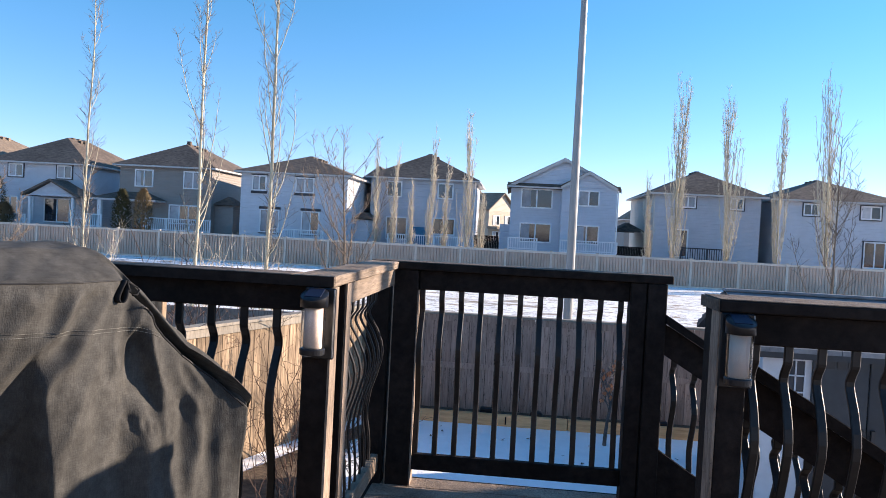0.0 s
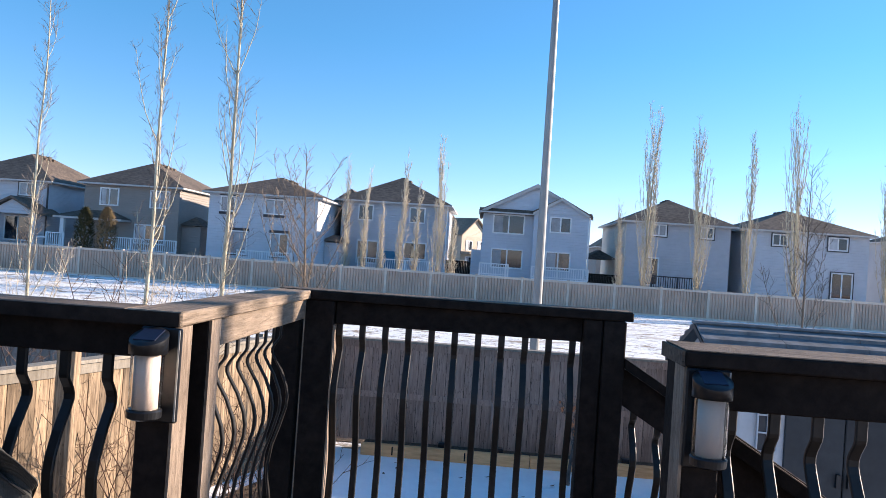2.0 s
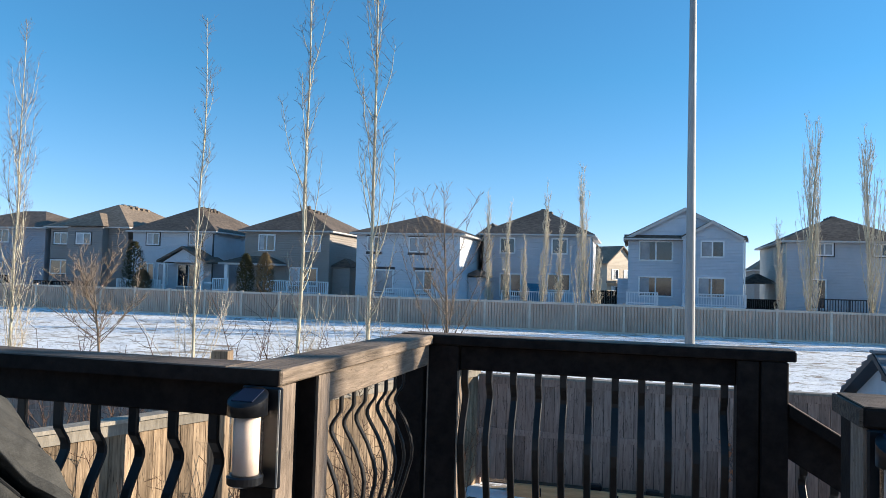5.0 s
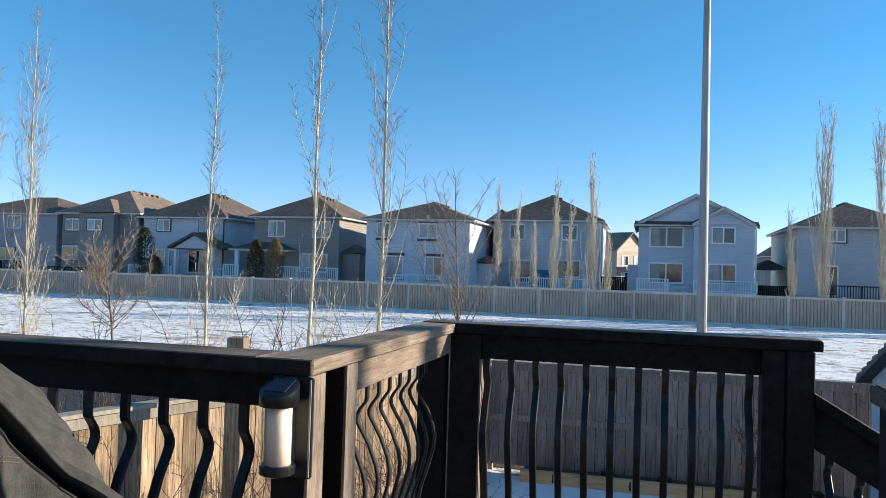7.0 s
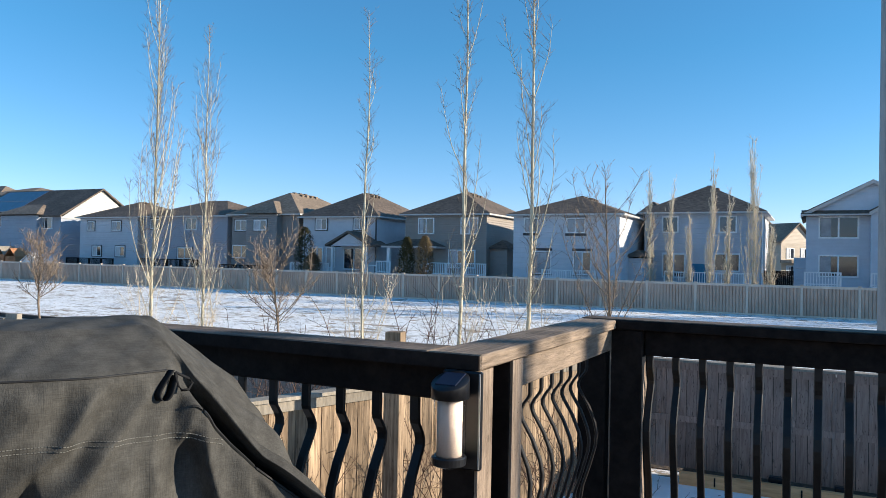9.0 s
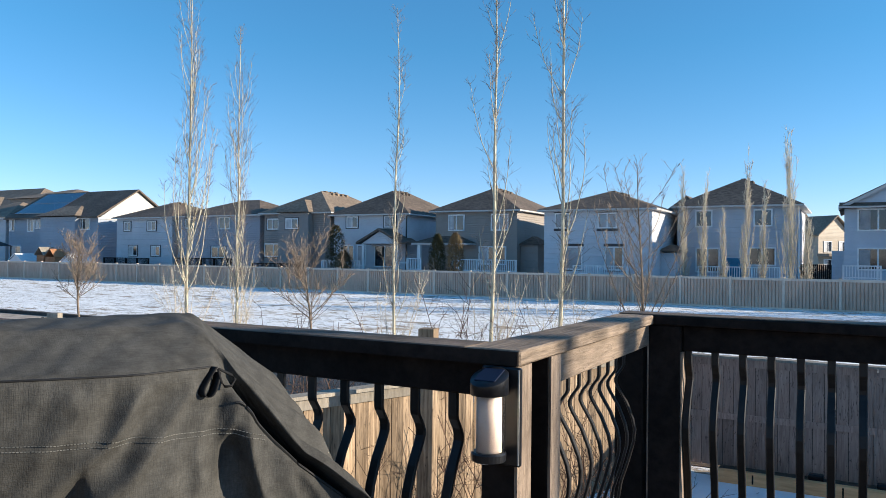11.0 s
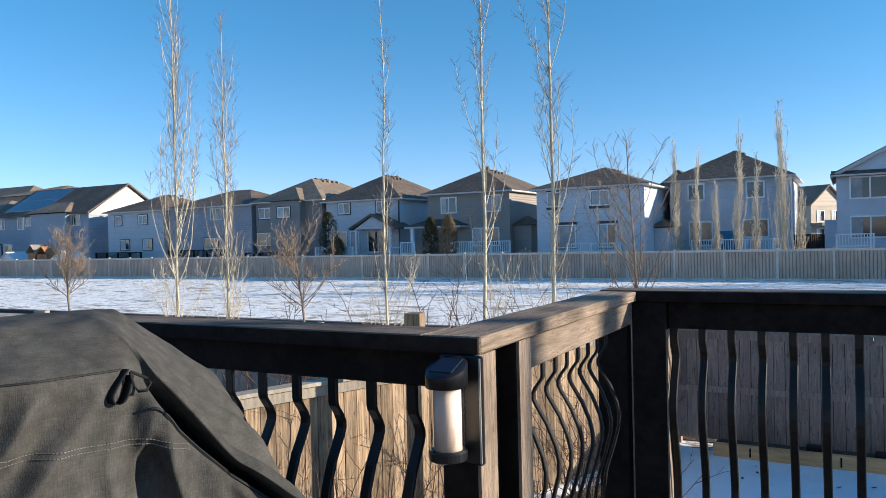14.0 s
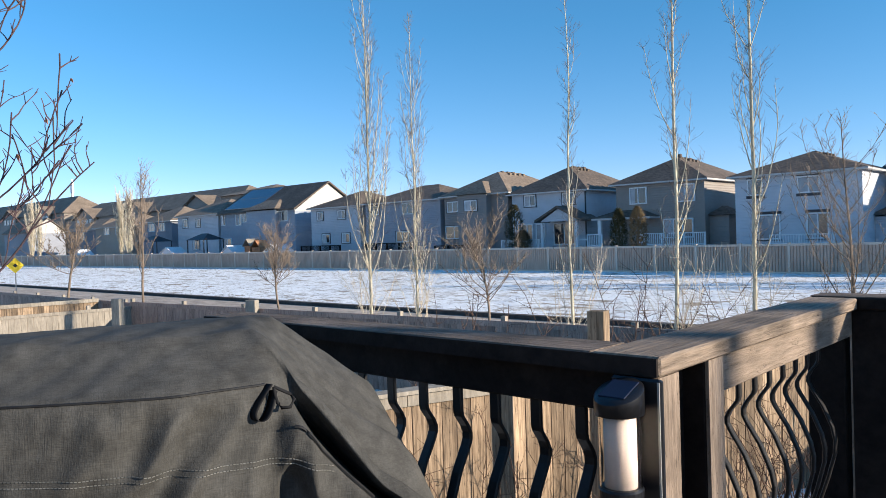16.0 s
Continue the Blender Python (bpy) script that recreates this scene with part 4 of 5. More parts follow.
bare_tree("bare street tree with an upright crown", -34.3, ROW, 7.0, 24, "vase", "bark", "palegrey", 16, 0.95, 0.22, 0.009, "bare_tree", tl=0.6, rad=0.0085, gap=0.13)
bare_tree(SML, -43.5, ROW, 6.6, 25, "round", "bark", "bark", 13, 0.9, 0.3, 0.012, "bare_tree", tl=0.45, rad=0.013, gap=0.14)
bare_tree(SML, 7.75, ROW, 5.6, 26, "poplar", "bark", "greytwig", 13, 1.5, 0.2, 0.0065, "bare_tree", tl=0.45, rad=0.005, gap=0.1)
FAR = "columnar bare poplar behind the panel fence"
for i, (x, h, sp) in enumerate(((11.2, 13.6, 1.0), (14.7, 13.5, 0.9), (18.0, 12.9, 0.75), (21.2, 14.6, 1.0), (27.0, 11.0, 1.1), (30.1, 10.2, 1.0), (9.5, 7.6, 0.7),
                                (-2.95, 11.1, 0.8), (-5.55, 10.2, 0.6), (-4.35, 7.9, 0.6), (-8.1, 8.7, 0.6), (-9.3, 9.4, 0.6), (-6.85, 6.4, 0.6), (-1.9, 5.5, 0.9), (-151, 12.5, 1.2), (-147, 11, 1.2), (-110.5, 11.5, 1.2), (-113, 11, 1.2))):
    bare_tree(FAR, x, 48.3, h, 60 + i, "column", limbs=int(50 * (0.6 + 0.4 * sp)), spread=sp * 1.05, low=0.02, r=0.0058, gap=0.22, rad=0.0105 if x > -50 else 0.024, tl=0.6)
# unseen poplars added so their trunks throw shadow bands across the landing cap
for i, y in enumerate((3.77, 4.11, 4.49)):
    bare_tree("unseen bare poplar added to cast shadow bands on the cap", 11.0, y, 10.0, 93 + i, "poplar", limbs=3, spread=0.4, low=0.1, r=0.0125, gap=0.5)

# near tree with a few leaves, beyond the grill
bare_tree("small bare tree with purple twigs and a few dry leaves", -9.35, -0.3, 8.6, 91, "round", "purple", "purple", 15, 0.75, 0.18, 0.006, "bare_tree", 22, 0.30, 0.010, 0.55)
bare_tree("young sapling with a few dry orange leaves in a snowy bed", 1.97, 7.06, 2.1, 92, "round", "greytwig", "greytwig", 9, 0.6, 0.35, 0.014, "sapling", 70, 0.10, 0.005, 0.2)
for i, (x, y, h, s) in enumerate(((-3.9, 5.0, 3.1, 13), (-3.2, 6.6, 2.8, 10), (-4.9, 4.2, 2.7, 11), (-5.8, 5.6, 2.5, 9), (-2.6, 8.9, 2.6, 9), (-6.8, 6.0, 2.4, 8))):
    shrub("bare twiggy shrub behind the cedar fence", x, y, h, 100 + i, s, "budtwig", 0.9, 0.008)
for i, (x, y, h, s) in enumerate(((-2.6, 3.9, 1.9, 10), (-2.1, 5.2, 1.8, 10), (-3.2, 2.4, 1.9, 9), (-1.6, 6.4, 1.7, 10), (-1.0, 4.4, 1.5, 8), (-2.9, 3.2, 1.7, 8), (-0.80, 1.7, 1.7, 10), (-1.05, 2.6, 1.8, 10), (-1.3, 3.5, 1.7, 10))):
    shrub("bare shrub with reddish buds along the cedar fence", x, y, h, 120 + i, s, "budtwig", 0.6, 0.0065)


def evergreen(x, y, h, w, material, seed, label):
    rng = random.Random(seed)
    t = thing("cedar_shrub", label, "shrub", at=pose(x, y, 1.2))
    vs, fs = [], []
    for i in range(1500):
        q = rng.random() ** 0.8
        rr = w * 0.5 * (math.sin(math.pi * min(1, 0.18 + q * 0.82)) ** 0.6) * (0.75 + 0.35 * rng.random())
        a = rng.uniform(0, 6.283)
        c = Vector((rr * math.cos(a), rr * math.sin(a), q * h))
        o = Vector((math.cos(a), math.sin(a), 0.9)).normalized() * rng.uniform(0.12, 0.28)
        s = Vector((-math.sin(a), math.cos(a), 0)) * 0.06
        k = len(vs)
        vs += [c - s, c + s, c + o]
        fs.append((k, k + 1, k + 2))
    pydata("foliage", vs, fs, M[material], t)
    vs, fs = [], []
    tube(vs, fs, [Vector((0, 0, -1.3)), Vector((0, 0, h * 0.8))], 0.08, 0.03, 6)
    pydata("trunk", vs, fs, M["bark"], t)


evergreen(-28.0, 48.2, 3.35, 1.3, "evergreen", 1, "dark green clipped cedar shrub by a taupe house")
evergreen(-26.4, 48.2, 3.45, 1.4, "rustgreen", 2, "browned cedar shrub by a taupe house")
evergreen(-41.5, 53.0, 4.4, 2.0, "evergreen", 3, "dark evergreen behind the panel fence")
evergreen(-40.6, 53.0, 2.0, 1.5, "rustgreen", 4, "browned evergreen behind the panel fence")

# ---- street furniture ----
t_ = thing("street_lamp", "tall round galvanised street lamp pole beyond the yard fence", "street lamp", at=pose(1.875, 14.0, G, 0, -0.2, 0))
bm = bmesh.new()
lathe(bm, [(0.16, 0), (0.16, 0.35), (0.108, 0.4), (0.10, 3.0), (0.06, 12.0)], 16)
part("pole", bm, M["steel"], t_)
bm = bmesh.new()
box(bm, -0.05, 0.05, -2.2, 0.0, 11.85, 11.95)
part("arm", bm, M["steel"], t_)
t_ = thing("crossing_sign", "yellow diamond warning sign on a post beside the road", "road sign", at=pose(-47.05, 12.5, G, 0, 0, 72))
boxes("post", M["steel"], t_, (-0.03, 0.03, 0.0, 0.06, 0, 2.7))
bm = bmesh.new()
box(bm, -0.32, 0.32, -0.03, -0.005, -0.32, 0.32, bevel=0.004)
p_ = part("plate", bm, M["yellow"], t_)
p_.matrix_basis = pose(0, 0, 2.1, 0, 45, 0)
boxes("mark", M["black"], p_, (-0.09, 0.09, -0.036, -0.031, -0.09, 0.09))

t_ = thing("play_house", "small orange wooden play house with a gable roof", "play house", at=pose(-79.5, 50.0, G))
boxes("tower", M["playwood"], t_, (-1.4, -0.1, -0.7, 0.7, 1.2, 2.6))
vs, fs = roof_gable(-1.5, 0.0, -0.8, 0.8, 2.6, 3.5, "y", 0.1, 0.06)
pydata("roof", vs, fs, M["greywood"], t_)
boxes("wall", M["playwood"], t_, (0.2, 1.9, -0.7, 0.7, 0, 2.4))
vs, fs = roof_gable(0.2, 1.9, -0.7, 0.7, 2.4, 3.3, "y", 0.1, 0.06)
pydata("roof", vs, fs, M["playwood"], t_)
for x, w in ((-83.6, 2.6), (-74.0, 2.8), (-99.5, 3.8), (-131, 3.5)):
    t_ = thing("garden_shed", "small shed with a snow-white gable behind the panel fence", "shed", at=pose(x, 49.5, G))
    boxes("wall", M["shedwall"], t_, (-w / 2, w / 2, -1, 1, 0, 1.9))
    vs, fs = roof_gable(-w / 2, w / 2, -1, 1, 1.85, 2.75, "y", 0.15, 0.08)
    pydata("roof", vs, fs, M["white"], t_)
    bm = bmesh.new()
    bm.faces.new([bm.verts.new(p) for p in ((-w / 2, -1.02, 1.8), (w / 2, -1.02, 1.8), (0, -1.02, 2.65))])
    part("gable", bm, M["white"], t_)
for x, w in ((-95.0, 4.6), (-110.0, 5.0)):
    t_ = thing("gazebo", "dark gazebo canopy on posts behind the panel fence", "gazebo", at=pose(x, 52.0, G))
    vs, fs, fa = roof_hip(-w / 2, w / 2, -1.6, 1.6, 3.6, 4.5, 0.1)
    pydata("canopy", vs, fs, M["darktrim"], t_)
    for a in (-1, 1):
        for b in (-1, 1):
            boxes("post", M["darktrim"], t_, (a * w / 2 * 0.95 - 0.06, a * w / 2 * 0.95 + 0.06, b * 1.5 - 0.06, b * 1.5 + 0.06, 0, 3.6))


# ---- timber fences of the yards ----
def board_mesh(w, z0, z1, t=0.018, material=None):
    bm = bmesh.new()
    g = 0.003
    box(bm, -w / 2 + g, w / 2 - g, -t / 2, t / 2, z0, z1)
    me = bpy.data.meshes.new("board")
    bm.to_mesh(me)
    bm.free()
    me.materials.append(material)
    return me


def timber_fence(label, p0, p1, tiers, boards, rails, trim, posts, pitch=0.14, post_at=2.4, post_top=0.0, face=-1):
    """A board fence from p0 to p1. tiers: board heights (z0, z1); rails: (z0, z1, thickness) on the seen side."""
    a, b = Vector((*p0, 0)), Vector((*p1, 0))
    L = (b - a).length
    f = thing("timber_fence", label, "fence", at=pose(a.x, a.y, 0, 0, 0, math.degrees(math.atan2(b.y - a.y, b.x - a.x))))
    rng = random.Random(int(L * 1000))
    n = int(L / pitch)
    for z0, z1 in tiers:
        ms = [board_mesh(pitch, z0, z1, 0.018, boards) for i in range(3)]
        for i in range(n):
            o = part_mesh("board", ms[i % 3], None, f)
            o.location = ((i + 0.5) * L / n, rng.uniform(-0.003, 0.003), rng.uniform(-0.004, 0.004))
    for z0, z1, th in rails:
        x = 0.0
        while x < L - 0.01:
            e = min(L, x + 2.44)
            bm = bmesh.new()
            s = face
            box(bm, x + 0.003, e - 0.003, min(s * 0.012, s * th), max(s * 0.012, s * th), z0, z1)
            part("rail", bm, trim, f)
            x = e
    x = 0.0
    while x <= L + 0.01:
        bm = bmesh.new()
        box(bm, x - 0.045, x + 0.045, 0.012 if face < 0 else -0.10, 0.10 if face < 0 else -0.012, G, max(t[1] for t in tiers) + post_top)
        part("post", bm, posts, f)
        x += post_at
    return f


BACK = 8.2
f = timber_fence("brown two-tier board fence at the back of the snowy yard", (-1.5, BACK), (9.5, BACK), ((0.0, 0.69), (0.72, 1.42)), M["brownfence"],
                 ((0.66, 0.745, 0.03), (1.40, 1.50, 0.03)), M["brownfence"], M["brownfence"])
boxes("cap_board", M["greywood"], f, (-0.02, 11.0, -0.06, 0.10, 1.505, 1.535))
boxes("backing", M["stain"], f, (0.0, 11.0, 0.0125, 0.022, 0.02, 1.45))
f = timber_fence("sunlit cedar board fence with a grey top rail beside the yard", (-5.52, -2.8), (-1.52, BACK), ((G, 1.58),), M["cedar"],
                 ((1.50, 1.60, 0.05),), M["greywood"], M["cedar"])
boxes("cap_board", M["greywood"], f, (0.0, 11.7, -0.09, 0.07, 1.602, 1.635))
t_ = thing("fence_post", "square cedar post standing above the cedar fence", "post", at=pose(-2.72, 3.0, G, 0, 0, 12))
boxes("post", M["cedar"], t_, (-0.075, 0.075, -0.075, 0.075, 0, 2.33), bevel=0.006)
for x, y in ((-18.07, 5.65), (-14.07, 6.95)):
    t_ = thing("fence_post", "square grey post standing between the neighbouring yards", "post", at=pose(x, y, G, 0, 0, 20))
    boxes("post", M["greywood"], t_, (-0.13, 0.13, -0.08, 0.08, 0, 1.70), bevel=0.008)
timber_fence("dark board fence behind the neighbouring yard", (-19.4, 6.6), (-1.7, 8.2), ((G, 1.36),), M["brownfence"], ((1.30, 1.40, 0.03), (0.5, 0.58, 0.03)), M["brownfence"], M["greywood"], post_top=0.12)
timber_fence("grey weathered board fence between neighbouring yards", (-20.6, -4.0), (-19.4, 6.6), ((G, 1.22),), M["greywood"], ((1.20, 1.28, 0.04),), M["greywood"], M["greywood"], post_top=0.16)
timber_fence("sunlit cedar board fence farther along the yards", (-24.6, -4.0), (-23.2, 7.3), ((G, 1.20),), M["cedar"], ((1.20, 1.31, 0.05),), M["greywood"], M["greywood"], post_top=0.1)
timber_fence("dark board fence along the far yards", (-60, 7.4), (-20.0, 7.4), ((G, 1.2),), M["brownfence"], ((1.14, 1.24, 0.03),), M["brownfence"], M["greywood"], pitch=0.28, post_top=0.12)

t_ = thing("planter_edging", "pale timber edging of a soil bed along the back fence", "edging")
for x in (-0.95, 1.5, 3.95, 6.4):
    boxes("timber", M["timber"], t_, (x, x + 2.44, 7.72, 7.81, G, 0.07), bevel=0.006)
for x in (-0.5, 0.55, 2.4):
    boxes("timber_joint", M["stain"], t_, (x, x + 0.02, 7.715, 7.722, G + 0.03, 0.05))
bm = bmesh.new()
box(bm, -0.95, 9.3, 7.81, BACK - 0.02, G, 0.02)
tagged(part("planter_soil", bm, M["soil"]), "dark soil strip in the timber-edged bed", "soil", kind="structure")
for x, y in ((1.02, 7.9), (0.25, 7.95), (2.9, 7.9)):
    t_ = thing("garden_light", "small black ground light standing in the bed", "light", at=pose(x, y, 0.02))
    boxes("body", M["black"], t_, (-0.09, 0.09, -0.06, 0.06, 0, 0.10), bevel=0.012)
bm = bmesh.new()
ys_ = [1.0 + 0.2 * i for i in range(33)]
left_ = [bm.verts.new((-4.1 + 0.36 * y, y, G + 0.03)) for y in ys_]
right_ = [bm.verts.new((-1.75 + 0.06 * y + 0.28 * noise.noise(Vector((y * 0.9, 3.0, 0.0))) + 0.12 * noise.noise(Vector((y * 3.1, 1.0, 0.0))), y, G + 0.022)) for y in ys_]
for i in range(32):
    bm.faces.new((left_[i], right_[i], right_[i + 1], left_[i + 1]))
tagged(part("flower_bed", bm, M["soil"]), "bare bed with brown leaf litter along the cedar fence", "soil", kind="structure")


rng_ = random.Random(33)
for i in range(34):
    x, y = rng_.uniform(-0.6, 3.0), rng_.uniform(2.2, 7.5)
    r, a = rng_.uniform(0.018, 0.045), rng_.uniform(0, 180)
    bm = bmesh.new()
    ring = [bm.verts.new((r * c, 0.55 * r * d, 0.012 + 0.35 * r * abs(c))) for c, d in ((-1, 0), (-0.3, 0.8), (0.6, 0.6), (1.1, 0), (0.5, -0.7), (-0.4, -0.8))]
    bm.faces.new(ring)
    bmesh.ops.solidify(bm, geom=bm.faces[:], thickness=0.003)
    o = part("fallen_leaf", bm, M["soil"])
    o.matrix_basis = pose(x, y, snow_height(x, y, G), 0, 0, a)
    tagged(o, "dry brown leaf lying on the yard snow", "leaf", "leaves on the snow")


# ---- garden shed ----
def yard_shed():
    s = thing("garden_shed", "pale garden shed with grey double doors and a tiled roof", "shed")
    x0, x1, y0, y1, ze, zr = 3.24, 5.6, 4.55, 6.75, 1.81, 2.28
    ym = (y0 + y1) / 2
    boxes("wall", M["shedwall"], s, (x0, x1, y0, y1, G, ze))
    for x in (x0, x1):
        part("gable", tri((x, y0, ze), (x, y1, ze), (x, ym, zr - 0.03)), M["shedwall"], s)
    boxes("gable_vent", M["sheddoor"], s, (x0 - 0.02, x0, ym - 0.13, ym + 0.13, 2.0, 2.14))
    vs, fs = roof_gable(x0, x1, y0, y1, ze - 0.06, zr, "x", 0.14, 0.06)
    pydata("roof", vs, fs, M["sheddoor"], s)
    run, rise = ym - (y0 - 0.14), zr - (ze - 0.06)
    L = math.hypot(run, rise)
    rng = random.Random(5)
    n, cols = 6, 3
    for sgn in (1, -1):
        for i in range(n):
            for j in range(cols):
                a, b = i / n, (i + 1.1) / n
                xa = x0 - 0.13 + (x1 - x0 + 0.26) * j / cols
                xb = x0 - 0.13 + (x1 - x0 + 0.26) * (j + 1) / cols - 0.006
                ya, yb = (y0 - 0.14 + run * a, y0 - 0.14 + run * min(b, 1)) if sgn > 0 else (y1 + 0.14 - run * a, y1 + 0.14 - run * min(b, 1))
                za, zb = ze - 0.06 + rise * a, ze - 0.06 + rise * min(b, 1)
                vs = [(xa, ya, za + 0.05), (xb, ya, za + 0.05), (xb, yb, zb + 0.008), (xa, yb, zb + 0.008), (xa, ya, za + 0.002), (xb, ya, za + 0.002)]
                pydata("roof_tile", vs, [(0, 1, 2, 3) if sgn > 0 else (3, 2, 1, 0), (4, 5, 1, 0), (0, 3, 4), (1, 5, 2)], M["shedroof"], s)
    boxes("ridge_cap", M["shedroof"], s, (x0 - 0.15, x1 + 0.15, ym - 0.07, ym + 0.07, zr, zr + 0.035), bevel=0.01)
    for a, b in ((3.74, 4.31), (4.32, 4.90)):
        d = boxes("door", M["sheddoor"], s, (a, b, y0 - 0.035, y0, G + 0.08, 1.72), bevel=0.008)
        boxes("handle", M["black"], d, ((b - 0.07 if a < 4 else a + 0.03), (b - 0.03 if a < 4 else a + 0.07), y0 - 0.07, y0 - 0.035, 0.85, 0.98))
        for k in range(3):
            xw = a + 0.13 + 0.11 * k
            boxes("door_window", M["black"], d, (xw, xw + 0.09, y0 - 0.042, y0 - 0.036, 1.60, 1.69))
    for a, b in ((3.48, 3.66), (4.98, 5.16)):
        w = boxes("window", M["darktrim"], s, (a, b, y0 - 0.02, y0, 1.15, 1.66))
        rows = [(a - 0.014, a, 1.12, 1.69), (b, b + 0.014, 1.12, 1.69), (a, b, 1.12, 1.15), (a, b, 1.66, 1.69), ((a + b) / 2 - 0.007, (a + b) / 2 + 0.007, 1.15, 1.66)]
        rows += [(a, b, z, z + 0.014) for z in (1.32, 1.495)]
        boxes("muntin", M["shedwall"], w, *[(r[0], r[1], y0 - 0.035, y0 - 0.021, r[2], r[3]) for r in rows])
    boxes("step", M["greywood"], s, (3.7, 5.1, y0 - 0.5, y0 - 0.05, G, G + 0.08))


yard_shed()

# ---- deck ----
T, CAP, DECK = 2.67, 0.036, 1.59
deck = thing("deck", "dark-stained wooden deck with a landing", "deck")


def deck_board(x0, x1, y0, y1, z):
    bm = bmesh.new()
    box(bm, x0, x1, y0 + 0.003, y1 - 0.003, z - 0.035, z)
    part("floor_board", bm, M["tan"], deck)


y = -6.0
while y < -1.30:
    deck_board(-3.4, 3.6, y, y + 0.14, DECK)
    y += 0.142
y = -1.28
while y < 0.05:
    deck_board(-0.08, 1.36, y, y + 0.14, DECK - 0.03)
    y += 0.142
boxes("rim_joist", M["stain"], deck, (-3.4, -0.09, -1.30, -1.26, 1.33, 1.55), (1.37, 3.6, -1.30, -1.26, 1.33, 1.55), (-0.09, 1.37, 0.14, 0.18, 1.3, 1.55), (-0.12, -0.085, -1.26, 0.14, 1.3, 1.55))
for x, y in ((-3.2, -1.4), (3.4, -1.4), (0.0, 0.05), (1.3, 0.05), (-1.6, -1.4)):
    boxes("support_post", M["stain"], deck, (x - 0.06, x + 0.06, y - 0.06, y + 0.06, G, 1.33))


def baluster_mesh(w=0.0135, t=0.006, c=0.0028):
    prof = [(0, 0), (-0.082, 0.0), (-0.092, 0.003), (-0.118, 0.022), (-0.135, 0.030), (-0.150, 0.030), (-0.166, 0.023), (-0.22, -0.010), (-0.28, -0.035), (-0.32, -0.043), (-0.36, -0.041),
            (-0.44, -0.020), (-0.52, 0.006), (-0.60, 0.019), (-0.66, 0.016), (-0.72, 0.006), (-0.79, 0.0), (-0.86, 0.0)]
    ring = ((-w + c, -t), (w - c, -t), (w, -t + c), (w, t - c), (w - c, t), (-w + c, t), (-w, t - c), (-w, -t + c))
    vs, fs = [], []
    for z, o in prof:
        vs += [(x, o + y, z) for x, y in ring]
    for i in range(len(prof) - 1):
        k = 8 * i
        fs += [(k + j, k + (j + 1) % 8, k + 8 + (j + 1) % 8, k + 8 + j)[::-1] for j in range(8)]
    me = bpy.data.meshes.new("baluster")
    me.from_pydata(vs, [], fs)
    me.materials.append(M["metal"])
    return me


BAL = baluster_mesh()
SLIM = baluster_mesh(0.0085, 0.0048, 0.002)


def balusters(parent, p0, step, n, rz, me=BAL):
    for i in range(n):
        o = part_mesh("baluster", me, None, parent)
        o.matrix_basis = pose(p0[0] + step[0] * i, p0[1] + step[1] * i, 2.57 + step[2] * i if len(step) > 2 else 2.57, 0, 0, rz)


B = 0.004
rail = thing("deck_railing", "dark-stained railing with a weathered cap and curved black balusters", "railing", "deck railings")
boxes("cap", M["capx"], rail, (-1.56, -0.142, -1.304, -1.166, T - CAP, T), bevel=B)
# thin dark strip paints the shade on the cap's front edge
boxes("cap_edge", M["stain"], rail, (-1.56, -0.004, -1.310, -1.3045, T - CAP, T - 0.002))
boxes("top_rail", M["stain"], rail, (-1.56, -0.09, -1.262, -1.224, 2.548, T - CAP - 0.002), bevel=B)
boxes("bottom_rail", M["stain"], rail, (-1.56, -0.09, -1.262, -1.224, 1.64, 1.72), bevel=B)
# body coloured for its shaded front; a paler plate paints the sunlit side
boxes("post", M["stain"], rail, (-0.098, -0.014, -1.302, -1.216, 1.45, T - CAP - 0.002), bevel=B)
boxes("post_face", M["tan"], rail, (-0.0135, -0.006, -1.301, -1.217, 1.45, T - CAP - 0.003), label="outer face coloured as if sunlit")
boxes("post", M["stain"], rail, (-1.56, -1.47, -1.29, -1.20, 1.45, T - CAP - 0.002), bevel=B)
balusters(rail, (-0.205, -1.243), (-0.112, 0), 12, 0)
rail = thing("deck_railing", "weathered railing along the side of the landing with curved black balusters", "railing", "deck railings")
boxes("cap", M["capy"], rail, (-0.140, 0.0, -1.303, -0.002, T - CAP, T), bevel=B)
# side rails take the sunlit tone, unlike the dark rails facing the deck
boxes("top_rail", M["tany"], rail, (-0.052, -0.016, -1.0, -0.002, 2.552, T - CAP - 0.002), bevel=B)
# dark body stands for the post's shadowed face, the plate for its lit one
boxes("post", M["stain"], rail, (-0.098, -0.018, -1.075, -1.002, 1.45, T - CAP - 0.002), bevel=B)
boxes("post_face", M["tan"], rail, (-0.0178, -0.010, -1.074, -1.003, 1.45, T - CAP - 0.003), label="inner face coloured as if sunlit")
# recessed board added to stand for the dark inside the gap
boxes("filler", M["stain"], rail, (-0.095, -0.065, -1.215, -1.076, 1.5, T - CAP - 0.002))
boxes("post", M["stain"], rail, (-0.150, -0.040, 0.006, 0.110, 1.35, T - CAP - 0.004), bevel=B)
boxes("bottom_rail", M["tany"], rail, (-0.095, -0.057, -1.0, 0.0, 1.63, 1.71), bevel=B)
balusters(rail, (-0.084, -0.94), (0, 0.104), 9, 90, SLIM)
rail = thing("deck_railing", "dark-stained railing across the front of the landing with black balusters", "railing", "deck railings")
# cap coloured as its shaded front; the pale plate gives its sunlit top
boxes("cap", M["stain"], rail, (-0.140, 1.325, 0.0, 0.140, T - CAP, T), bevel=B)
